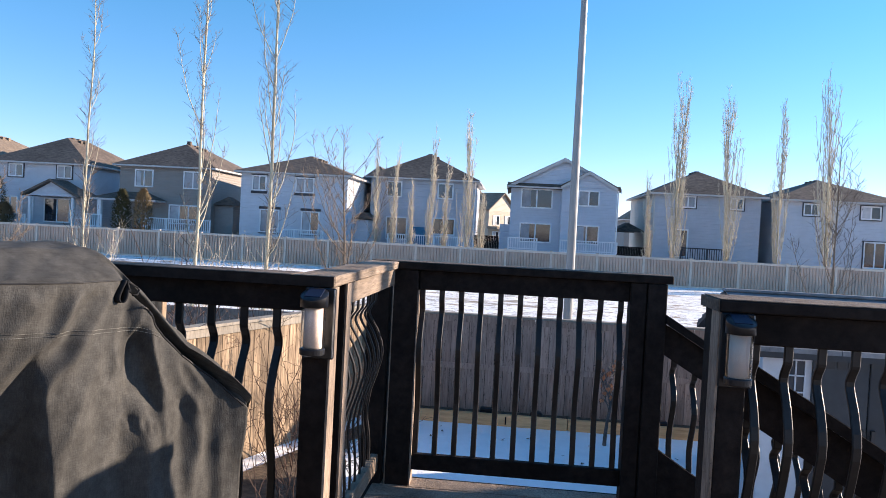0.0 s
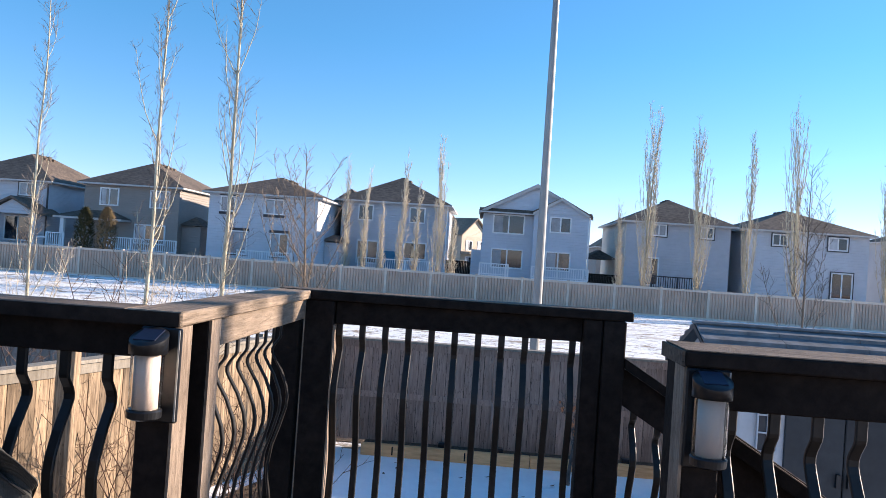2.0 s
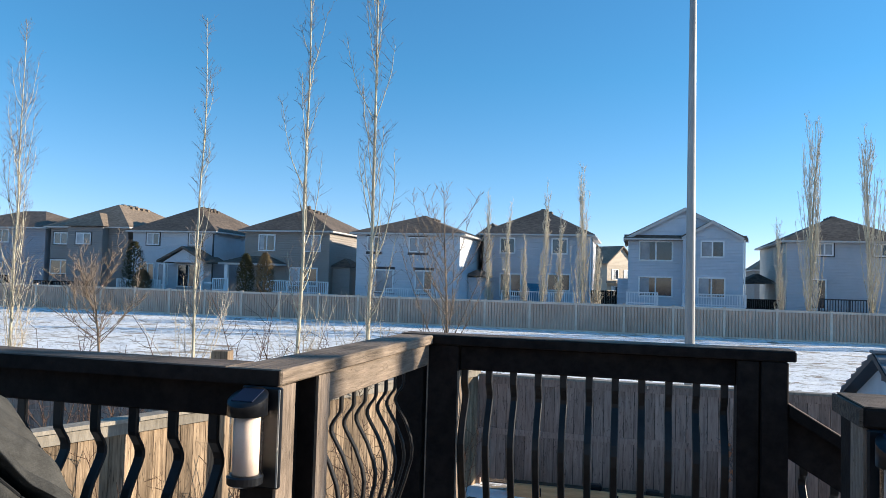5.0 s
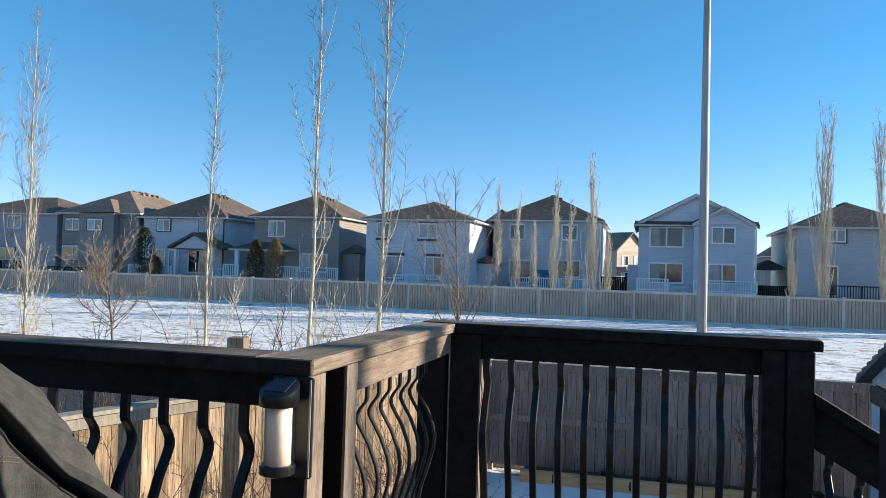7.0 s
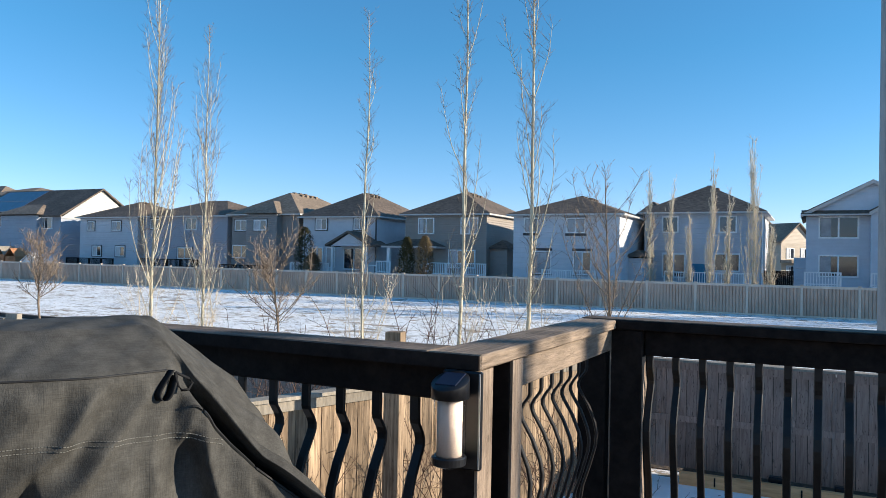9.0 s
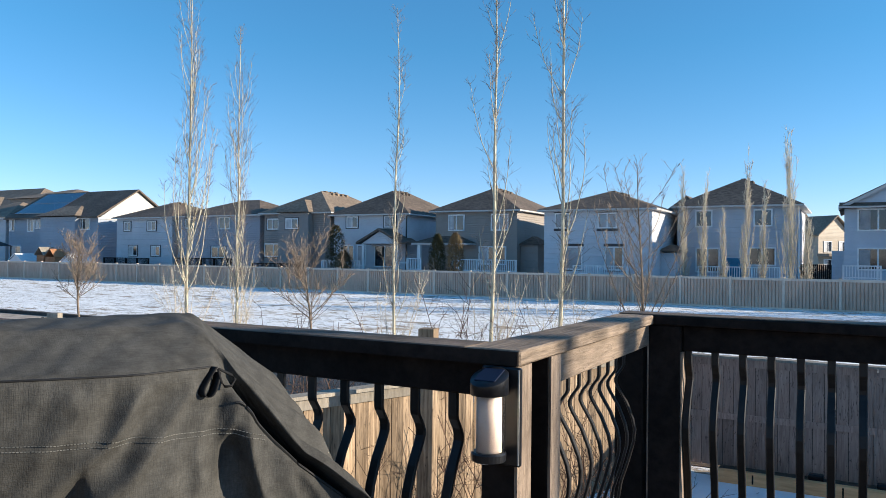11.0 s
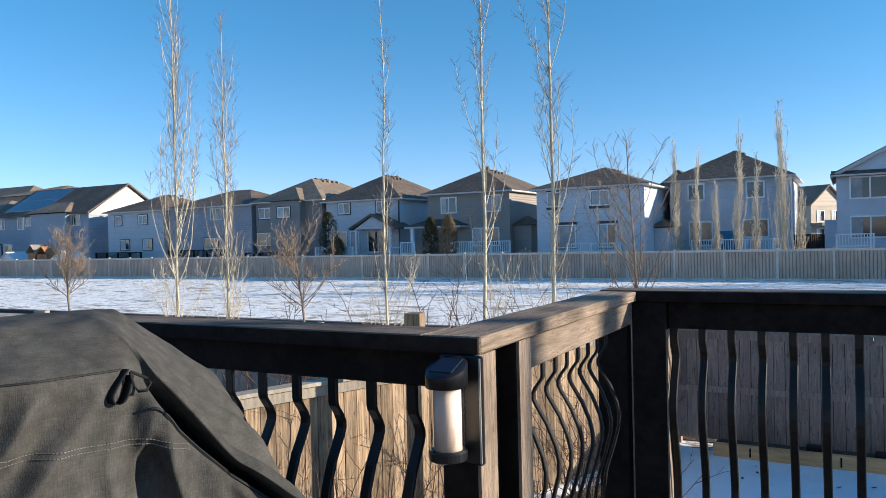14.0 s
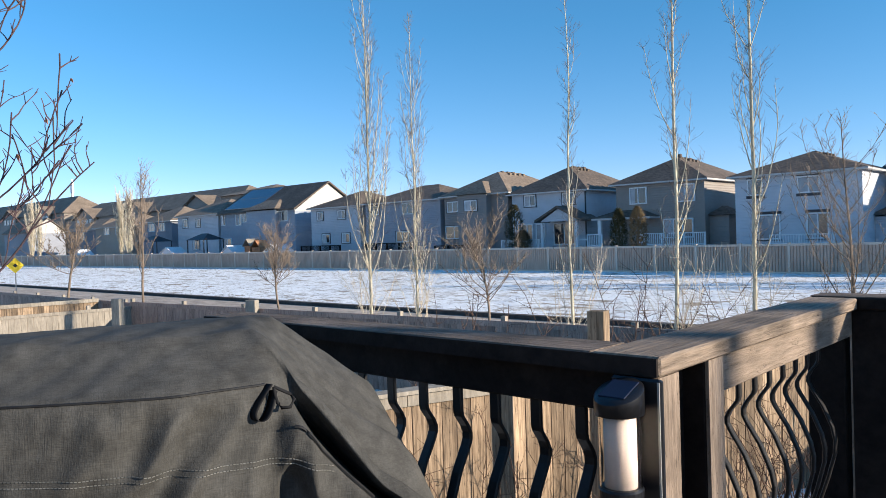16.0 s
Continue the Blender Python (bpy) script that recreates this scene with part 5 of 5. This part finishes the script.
boxes("cap_face", M["capx"], rail, (-0.138, 1.322, 0.012, 0.138, T + 0.0005, T + 0.003))
boxes("top_rail", M["stain"], rail, (0.10, 1.13, 0.045, 0.083, 2.535, T - CAP - 0.002), bevel=B)
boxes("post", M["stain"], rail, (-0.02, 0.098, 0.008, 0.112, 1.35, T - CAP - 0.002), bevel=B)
# thin tan plate: sunlight on the post's side put into colour
boxes("post_face", M["tan"], rail, (0.0985, 0.1045, 0.012, 0.108, 1.35, 2.533), label="side face painted in a sunlit tone")
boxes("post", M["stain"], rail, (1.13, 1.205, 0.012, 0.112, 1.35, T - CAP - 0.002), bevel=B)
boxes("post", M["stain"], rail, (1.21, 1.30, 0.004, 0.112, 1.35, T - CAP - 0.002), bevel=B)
# tan plate colours in the bright sliver of sun on this face
boxes("post_face", M["tan"], rail, (-0.026, -0.0205, 0.012, 0.108, 1.35, T - CAP - 0.004), label="inner face painted in a sunlit tone")
boxes("bottom_rail", M["stain"], rail, (0.10, 1.13, 0.045, 0.083, 1.63, 1.71), bevel=B)
balusters(rail, (0.118, 0.064), (0.0975, 0), 11, 0)
rail = thing("deck_railing", "dark-stained railing with a pale worn cap beside the stairs", "railing", "deck railings")
# dark body puts the front edge's shade into colour, under a lit-toned top plate
boxes("cap", M["stain"], rail, (1.188, 3.6, -1.325, -1.115, T - CAP, T), bevel=B)
boxes("cap_face", M["capx"], rail, (1.19, 3.598, -1.321, -1.119, T + 0.0005, T + 0.003))
boxes("cap_end", M["capx"], rail, (1.181, 1.1875, -1.322, -1.118, T - CAP + 0.001, T))
# shade of the front is in the dark body colour; the side plate is paler
boxes("post", M["stain"], rail, (1.199, 1.282, -1.310, -1.222, 1.45, T - CAP - 0.002), bevel=B)
boxes("post_face", M["tan"], rail, (1.191, 1.1985, -1.309, -1.223, 1.45, T - CAP - 0.003), label="grey-tan side face, paler than the front's painted shade")
boxes("post", M["stain"], rail, (1.195, 1.282, -1.216, -1.130, 1.45, T - CAP - 0.002), bevel=B)
boxes("top_rail", M["stain"], rail, (1.284, 3.6, -1.29, -1.252, 2.535, T - CAP - 0.002), bevel=B)
boxes("bottom_rail", M["stain"], rail, (1.284, 3.6, -1.29, -1.252, 1.63, 1.71), bevel=B)
balusters(rail, (1.315, -1.272), (0.0985, 0), 17, 0)

# ---- stairs ----
st = thing("deck_stairs", "dark wooden stairs going down from the landing to the snowy yard", "stairs")
for i in range(9):
    z = DECK - 0.03 - 0.18 * (i + 1)
    boxes("tread", M["tan"], st, (1.37 + 0.28 * i, 1.37 + 0.28 * i + 0.285, -1.05, 0.05, z - 0.036, z))
for y in (-1.09, 0.055):
    vs = [(1.3, y - 0.02, 1.55), (3.9, y - 0.02, -0.1), (3.9, y - 0.02, 0.16), (1.3, y - 0.02, 1.83)]
    vs += [(a, b + 0.04, c) for a, b, c in vs]
    pydata("stringer", vs, [(0, 1, 2, 3), (7, 6, 5, 4), (0, 4, 5, 1), (1, 5, 6, 2), (2, 6, 7, 3), (3, 7, 4, 0)], M["stain"], st)
SL = -0.60
for y, x0 in ((0.06, 1.302), (-1.095, 1.29)):
    x1 = 3.75
    for nm, z0, dz, hw in (("hand_rail", 2.485, 0.04, 0.065), ("upper_rail", 2.443, 0.15, 0.02), ("lower_rail", 1.80, 0.09, 0.02)):
        zb = lambda x: z0 + SL * (x - 1.30)
        vs = [(x0, y - hw, zb(x0)), (x1, y - hw, zb(x1)), (x1, y - hw, zb(x1) - dz), (x0, y - hw, zb(x0) - dz)]
        vs += [(a, b + 2 * hw, c) for a, b, c in vs]
        pydata(nm, vs, [(3, 2, 1, 0), (4, 5, 6, 7), (0, 1, 5, 4), (1, 2, 6, 5), (2, 3, 7, 6), (3, 0, 4, 7)], M["stain"], st)
    # a paler strip along the top of each hand rail
    zt = lambda x: 2.4885 + SL * (x - 1.30)
    vs = [(x0, y - 0.060, zt(x0)), (x1, y - 0.060, zt(x1)), (x1, y - 0.060, zt(x1) - 0.003), (x0, y - 0.060, zt(x0) - 0.003)]
    vs += [(a, b + 0.12, c) for a, b, c in vs]
    pydata("hand_rail_face", vs, [(3, 2, 1, 0), (4, 5, 6, 7), (0, 1, 5, 4), (1, 2, 6, 5), (2, 3, 7, 6), (3, 0, 4, 7)], M["capx"], st, "pale upper face")
    for i in range(23):
        x = 1.36 + 0.10 * i
        o = part_mesh("baluster", BAL, None, st)
        o.matrix_basis = pose(x, y, 2.33 + SL * (x - 1.30)) @ Matrix.Diagonal((1, 1, 0.68, 1))
    boxes("newel_post", M["stain"], st, (3.70, 3.79, y - 0.045, y + 0.045, G, 1.12), bevel=B)


# ---- solar lamps ----
def solar_lamp(x, y, label):
    """A wall lamp whose back is against a post face at y, facing -y; z from 2.415 to 2.63."""
    l = thing("solar_lamp", label, "wall lamp", "solar lamps on the posts", at=pose(x, y, 0))
    boxes("back_plate", M["black"], l, (-0.044, 0.056, -0.014, 0.0, 2.405, 2.632), bevel=0.004)
    boxes("trim_strip", M["steel"], l, (0.050, 0.054, -0.0165, -0.0142, 2.41, 2.628))
    cy = -0.062
    bm = bmesh.new()
    rings = [[bm.verts.new((r * math.cos(math.pi * j / 16), cy + r * math.sin(math.pi * j / 16), z)) for j in range(32)]
             for r, z in ((0.0375, 2.445), (0.0375, 2.577), (0.0355, 2.577), (0.0355, 2.445))]
    for a, b in zip(rings, rings[1:] + rings[:1]):
        for j in range(32):
            bm.faces.new((a[j], a[(j + 1) % 32], b[(j + 1) % 32], b[j]))
    o = part("clear_tube", bm, M["clear"], l, "clear plastic tube")
    o.visible_shadow = False
    for e in o.data.edges:
        za, zb = (o.data.vertices[i].co.z for i in e.vertices)
        e.use_edge_sharp = abs(za - zb) < 0.001
    for p in o.data.polygons:
        p.use_smooth = True
    bm = bmesh.new()
    lathe(bm, [(0.029, 2.44), (0.029, 2.582)], 28, (0, cy))
    o = part("diffuser", bm, M["frost"], l, "frosted white inner tube")
    for p in o.data.polygons:
        p.use_smooth = len(p.vertices) == 4
    bm = bmesh.new()
    lathe(bm, [(0.032, 2.424), (0.039, 2.428), (0.040, 2.444), (0.037, 2.448)], 28, (0, cy))
    part("base_ring", bm, M["black"], l)
    # slanted head with an inset cell
    bm = bmesh.new()
    n = 32
    rings = []
    for r, zf in ((0.039, 0.0), (0.0435, 0.006), (0.0435, 1.0), (0.040, 1.12), (0.028, 1.16)):
        ring = []
        for j in range(n):
            a = 2 * math.pi * j / n
            px, py = r * math.cos(a), r * math.sin(a) * 1.05
            top = 0.022 + 0.36 * (py + 0.0457)
            z = 2.576 + (top * zf if zf <= 1 else top + (zf - 1) * 0.03)
            ring.append(bm.verts.new((px, py + cy, z)))
        rings.append(ring)
    for a, b in zip(rings, rings[1:]):
        for j in range(n):
            bm.faces.new((a[j], a[(j + 1) % n], b[(j + 1) % n], b[j]))
    bm.faces.new(rings[-1])
    bm.faces.new(rings[0][::-1])
    o = part("head", bm, M["black"], l)
    for p in o.data.polygons:
        p.use_smooth = len(p.vertices) == 4
    for e in o.data.edges:
        e.use_edge_sharp = sum(v >= 2 * n for v in e.vertices) == 2 and max(e.vertices) < 3 * n
    ang = math.atan(0.36)
    bm = bmesh.new()
    box(bm, -0.026, 0.026, -0.029, 0.029, 0, 0.003, bevel=0.001)
    c = part("solar_cell", bm, M["solar"], l)
    c.matrix_basis = pose(0, cy, 2.576 + 0.022 + 0.36 * 0.0457 + 0.0035, math.degrees(ang), 0, 0)
    return l


solar_lamp(-0.048, -1.305, "black solar wall lamp with a frosted tube on a railing post")
solar_lamp(1.238, -1.311, "black solar wall lamp with a frosted tube beside the stairs")


# ---- grill under its cover ----
def grill_cover():
    g = thing("covered_grill", "barbecue grill under a wrinkled dark grey fabric cover", "grill", at=pose(-0.37, -1.84, 0, 0, 0, -23.6))
    ys = [-1.25 + 1.56 * i / 300 for i in range(301)]
    key_n = [4, 4, 8, 44, 22, 16, 40, 30]

    def lerp(a, b, w):
        return a + (b - a) * w

    def clamp(v, lo=0.0, hi=1.0):
        return min(max(v, lo), hi)

    def smooth(v):
        v = clamp(v)
        return v * v * (3 - 2 * v)

    def bend(y, *rows):
        """Straight runs through rows of (y, value)."""
        for (ya, va), (yb, vb) in zip(rows, rows[1:]):
            if y <= yb:
                return lerp(va, vb, clamp((y - ya) / (yb - ya)))
        return rows[-1][1]

    def keys(y):
        """The section across the grill: back, ridge, lip, hollow under the lip, front edge, front."""
        e = clamp((-0.86 - y) / 0.12)
        back = -0.45 * clamp(-y, 0, 0.55) ** 2 - 0.22 * max(0.0, y + 0.2) * smooth((y + 0.2) / 0.1)
        sag = 0.004 * math.sin(max(0, -y) * 3.9)
        zt = 2.753 - 0.28 * e
        hood = [(-0.60, 1.60), (-0.585, zt - 0.15), (-0.52, zt - 0.02), (-0.34, zt - sag), (-0.165 + back * 0.8, 2.741 - sag - 0.30 * e), (0.0 + back, 2.668 - 0.25 * e),
                (0.012 + back, 2.548 + 0.016 * clamp(-y / 0.5) - 0.12 * e), (0.030 + back * 1.5, 2.2), (0.05 + back * 1.5, 1.60)]
        if y < -0.035:
            return hood
        zr = bend(y, (-0.035, 2.753), (0.045, 2.748), (0.25, 2.595), (0.262, 2.575), (0.31, 2.40))
        lx = bend(y, (-0.035, -0.13), (0.0, -0.097), (0.156, 0.012), (0.25, 0.075), (0.31, 0.102))
        lz = bend(y, (-0.035, 2.738), (0.0, 2.700), (0.156, 2.486), (0.25, 2.402), (0.31, 2.335))
        ex = bend(y, (-0.035, 0.0), (0.0, 0.0), (0.055, -0.008), (0.092, -0.010), (0.143, -0.006), (0.230, 0.034), (0.31, 0.085))
        ez = bend(y, (-0.035, 2.655), (0.0, 2.644), (0.055, 2.558), (0.092, 2.516), (0.143, 2.462), (0.230, 2.389), (0.31, 2.300))
        deep = 0.165 * smooth((y - 0.012) / 0.09) * smooth((0.305 - y) / 0.12) + 0.006
        shelf = [(-0.60, 1.60), (-0.585, zr - 0.13), (-0.53, zr - 0.015), (-0.36, zr), (lx, lz), (min(lx, ex) - deep, lerp(lz, ez, 0.5) - 0.01), (ex, ez),
                 (lerp(ex, 0.05, 0.55), 2.15), (0.07, 1.60)]
        m = smooth((y + 0.035) / 0.075)
        return [(lerp(a[0], b[0], m), lerp(a[1], b[1], m)) for a, b in zip(hood, shelf)]

    def folds(y, z):
        """How far the front hangs out or in: two deep vertical folds, a fan of soft ones below the lid, slack creases."""
        d = 0.0
        # a deep fold whose right wall stands out and whose left side falls back
        low = clamp((2.530 - z) / 0.30)
        if low > 0:
            wall = -0.246 + 0.02 * clamp((2.5 - z) / 0.3)
            q = y - wall
            d -= 0.105 * low * smooth(-q / 0.018) * (1 - 0.75 * smooth((-q - 0.02) / (0.06 + 0.22 * low)))
            d += 0.014 * low * math.exp(-(q / 0.03) ** 2)
        # the pocket below the corner
        right = bend(-z, (-2.60, 0.006), (-2.534, 0.032), (-2.377, 0.072), (-2.24, 0.090), (-1.6, 0.11))
        dep = (0.002 + 0.007 * clamp((2.60 - z) / 0.05) + 0.030 * smooth((2.545 - z) / 0.04)) * (1 - 0.8 * smooth((2.41 - z) / 0.12))
        q = y - right
        on = smooth((2.575 - z) / 0.04)
        d -= dep * on * smooth(-q / 0.02) * (1 - smooth((-q - 0.012) / (0.045 + 0.09 * clamp((2.58 - z) / 0.2))))
        d += 0.005 * on * math.exp(-(q / 0.022) ** 2)
        # soft folds that run down and away from the lid's corner
        ry, rz = 0.03 - y, 2.72 - z
        ang = math.atan2(rz, ry)
        far = math.hypot(ry, rz)
        fan = noise.noise(Vector((ang * 3.6 + 0.9 * noise.noise(Vector((y * 5, z * 5, 1.0))), far * 3.2, 6.0)))
        top = clamp((2.668 - z) / 0.04) * clamp((far - 0.11) * 6)
        d += 0.062 * (0.25 - abs(fan)) * top * clamp(1.25 - far * 1.6, 0.15, 1)
        d += 0.0055 * noise.noise(Vector((y * 26 + rz * 9, z * 5.0, 2.0))) * top
        # slack gathers under the seam and lower down
        d += 0.013 * noise.noise(Vector((y * 7.5 + z * 1.2, z * 1.2, 3.0))) * clamp((2.53 - z) / 0.25)
        d += 0.0035 * noise.noise(Vector((y * 60, z * 14, 9.0))) * clamp((2.668 - z) / 0.01) * clamp((z - 2.60) / 0.05)
        # a crumpled patch in the bottom of the pocket
        patch = math.exp(-((y - 0.02) / 0.07) ** 2 - ((z - 2.32) / 0.08) ** 2)
        d += 0.016 * patch * (0.35 - abs(noise.noise(Vector((y * 34 + z * 12, z * 30, 7.0)))))
        return d * (1 - 0.75 * smooth((y - 0.14) / 0.08))

    rows = []
    for y in ys:
        k = keys(y)
        pts = []
        for i, n in enumerate(key_n):
            for j in range(n):
                w = j / n
                pts.append((lerp(k[i][0], k[i + 1][0], w), lerp(k[i][1], k[i + 1][1], w), i + w))
        pts.append((k[-1][0], k[-1][1], len(key_n)))
        # round the corners of the section
        for _ in range(2):
            pts = [pts[0]] + [((pts[i - 1][0] + 2 * pts[i][0] + pts[i + 1][0]) / 4, (pts[i - 1][1] + 2 * pts[i][1] + pts[i + 1][1]) / 4, pts[i][2]) for i in range(1, len(pts) - 1)] + [pts[-1]]
        rows.append(pts)
    nv = len(rows[0])
    vs = []
    grid = []
    for y, pts in zip(ys, rows):
        line = []
        for x, z, u in pts:
            dx = dz = 0.0
            if u > 4.9:
                dx = folds(y, z) * clamp((u - 4.9) / 0.4) if y < 0 else folds(y, z) * clamp((u - 5.4) / 0.6)
                # hem of the front edge, puckered by the shelf below it
                dx += 0.006 * noise.noise(Vector((y * 30, z * 10, 4.0))) * smooth((y - 0.10) / 0.08) * clamp((2.42 - z) / 0.1)
                dx += 0.020 * noise.noise(Vector((y * 16, z * 1.5, 14.0))) * smooth((y - 0.10) / 0.08) * clamp((2.38 - z) / 0.15)
            else:
                a = noise.noise(Vector((y * 6, x * 6, 2.0)))
                b = noise.noise(Vector((y * 13 + x * 11, x * 9 - y * 4, 5.0)))
                dz = 0.006 * a + 0.004 * b
                if u > 4.0:
                    # dents that slant down the lid towards its seam
                    dz += 0.007 * noise.noise(Vector((y * 16 + x * 14, x * 3, 11.0))) * math.sin(math.pi * (u - 4))
                if y > 0.02 and u > 2:
                    w = smooth((y - 0.02) / 0.05)
                    open_out = 1 + 2.2 * clamp(y / 0.25)
                    dz += 0.006 * w * noise.noise(Vector((x * 11 + y * 5, y * 4, 8.0)))
                    slant = u + 0.25 * y
                    # a crest along the lip, a soft trough beside it and slack pleats farther back
                    dz += 0.016 * w * math.exp(-((slant - 3.93) / 0.05) ** 2)
                    dz -= 0.030 * w * math.exp(-((slant - 3.82) / (0.040 * open_out)) ** 2)
                    dz += 0.009 * w * math.exp(-((slant - 3.60) / 0.05) ** 2)
                    dz -= 0.010 * w * math.exp(-((slant - 3.47) / 0.04) ** 2)
                    dz += 0.0016 * w * math.sin(slant * 40 + 6 * noise.noise(Vector((x * 7, y * 9, 3.0))))
                # a pinched facet at the lid's corner
                dx += 0.014 * math.exp(-((y + 0.012) / 0.022) ** 2 - ((u - 4.22) / 0.16) ** 2)
            line.append(Vector((x + dx, y, z + dz)))
        grid.append(line)
        vs += line
    fs = [(i * nv + j + 1, (i + 1) * nv + j + 1, (i + 1) * nv + j, i * nv + j) for i in range(len(ys) - 1) for j in range(nv - 1)]
    # ends hang straight down
    for i, s in ((len(ys) - 1, 1), (0, -1)):
        base = len(vs)
        line = grid[i]
        for v in line:
            vs.append(Vector((v.x * 0.97 - 0.01, v.y + s * 0.012, v.z - 0.012 if v.z > 1.75 else v.z)))
        zm = Vector((-0.25, line[0].y + s * 0.012, 1.6))
        vs.append(zm)
        for j in range(nv - 1):
            q = (i * nv + j, i * nv + j + 1, base + j + 1, base + j)
            fs.append(q if s > 0 else q[::-1])
            q = (base + j, base + j + 1, base + nv)
            fs.append(q if s > 0 else q[::-1])
    pydata("cover", vs, fs, M["fabric"], g, smooth=True)
    s1 = sum(key_n[:5])
    s2 = sum(key_n[:6])
    i0 = max(i for i, y in enumerate(ys) if y < -0.02)
    i9 = max(i for i, y in enumerate(ys) if y < 0.085)

    def on_cover(i, j, q, lift):
        """A point between the section's points j and j + 1, lifted off the cloth."""
        p = grid[i][j].lerp(grid[i][j + 1], q)
        nrm = (grid[i + 1][j] - grid[i - 1][j]).cross(grid[i][j + 1] - grid[i][j]).normalized()
        return p + (nrm if nrm.x > 0 else -nrm) * lift

    def seam(nm, j, q, lift, r, first, last, m, dashed=False):
        a, b = [], []
        pts = [on_cover(i, j, q, lift) for i in range(first, last)]
        if dashed:
            for p, e in zip(pts, pts[1:]):
                tube(a, b, [p, p.lerp(e, 0.72)], r, r, 4)
        else:
            tube(a, b, pts, r, r, 5)
        pydata(nm, a, b, m, g)

    seam("piping", s1, 0.0, 0.0012, 0.0022, 2, i0, M["piping"])
    for drop in (0.0, 0.0085):
        a, b, pts = [], [], []
        for i in range(2, i9):
            want = 2.548 + 0.016 * clamp(-ys[i] / 0.5) - 0.35 * max(0.0, ys[i] - 0.01) - drop
            j = next(j for j in range(s1 + 4, nv - 1) if grid[i][j + 1].z < want)
            pts.append(on_cover(i, j, clamp((grid[i][j].z - want) / max(1e-5, grid[i][j].z - grid[i][j + 1].z)), 0.0012))
        for p, e in zip(pts, pts[1:]):
            tube(a, b, [p, p.lerp(e, 0.72)], 0.0009, 0.0009, 4)
        pydata("stitching", a, b, M["thread"], g)
    # piping that runs down from the corner along the front edge of the flap
    seam("piping", s2, 0.0, 0.002, 0.0028, i0 + 7, len(ys) - 2, M["piping"])
    # a doubled webbing tab at the corner, with a ring beside it
    c = grid[i0][s1] + Vector((0.004, 0, 0))
    tab = [(0.0, 0.0), (-0.010, -0.012), (-0.020, -0.026), (-0.027, -0.040), (-0.022, -0.050), (-0.012, -0.050), (-0.004, -0.040), (0.002, -0.024), (0.006, -0.010)]
    for _ in range(2):
        cut = [tab[0]]
        for p, e in zip(tab, tab[1:]):
            cut += [(lerp(p[0], e[0], 0.25), lerp(p[1], e[1], 0.25)), (lerp(p[0], e[0], 0.75), lerp(p[1], e[1], 0.75))]
        tab = cut + [tab[-1]]
    vs, fs = [], []
    for i, (dy, dz) in enumerate(tab):
        out = 0.004 + 0.016 * math.sin(math.pi * i / (len(tab) - 1))
        for o in (-0.0075, 0.0075):
            for h in (0.0, 0.003):
                vs.append(c + Vector((out + o * 0.9 + h * 0.4, dy * 1.15 + o * 0.5 + h, dz * 1.1)))
    for i in range(len(tab) - 1):
        k = 4 * i
        for a, b in ((0, 1), (1, 3), (3, 2), (2, 0)):
            fs.append((k + a, k + b, k + 4 + b, k + 4 + a))
    pydata("pull_tab", vs, fs, M["webbing"], g, smooth=True)
    a, b = [], []
    ring = [(0.008, 0.0), (0.034, -0.014), (0.040, -0.022), (0.032, -0.034), (0.018, -0.034), (0.012, -0.026), (0.008, -0.008), (0.008, 0.0)]
    tube(a, b, [c + Vector((0.012 + 0.25 * abs(dz), dy, dz - 0.004)) for dy, dz in ring], 0.0028, 0.0028, 6)
    pydata("ring", a, b, M["webbing"], g, smooth=True)


grill_cover()

# ---- wall of the house behind the camera ----
bm = bmesh.new()
box(bm, -8.0, 7.0, -6.4, -6.0, G, 3.2)
structure("wall_south", bm, siding("own_house", (0.42, 0.40, 0.37)), "plain lap-sided wall closing the deck", "wall")
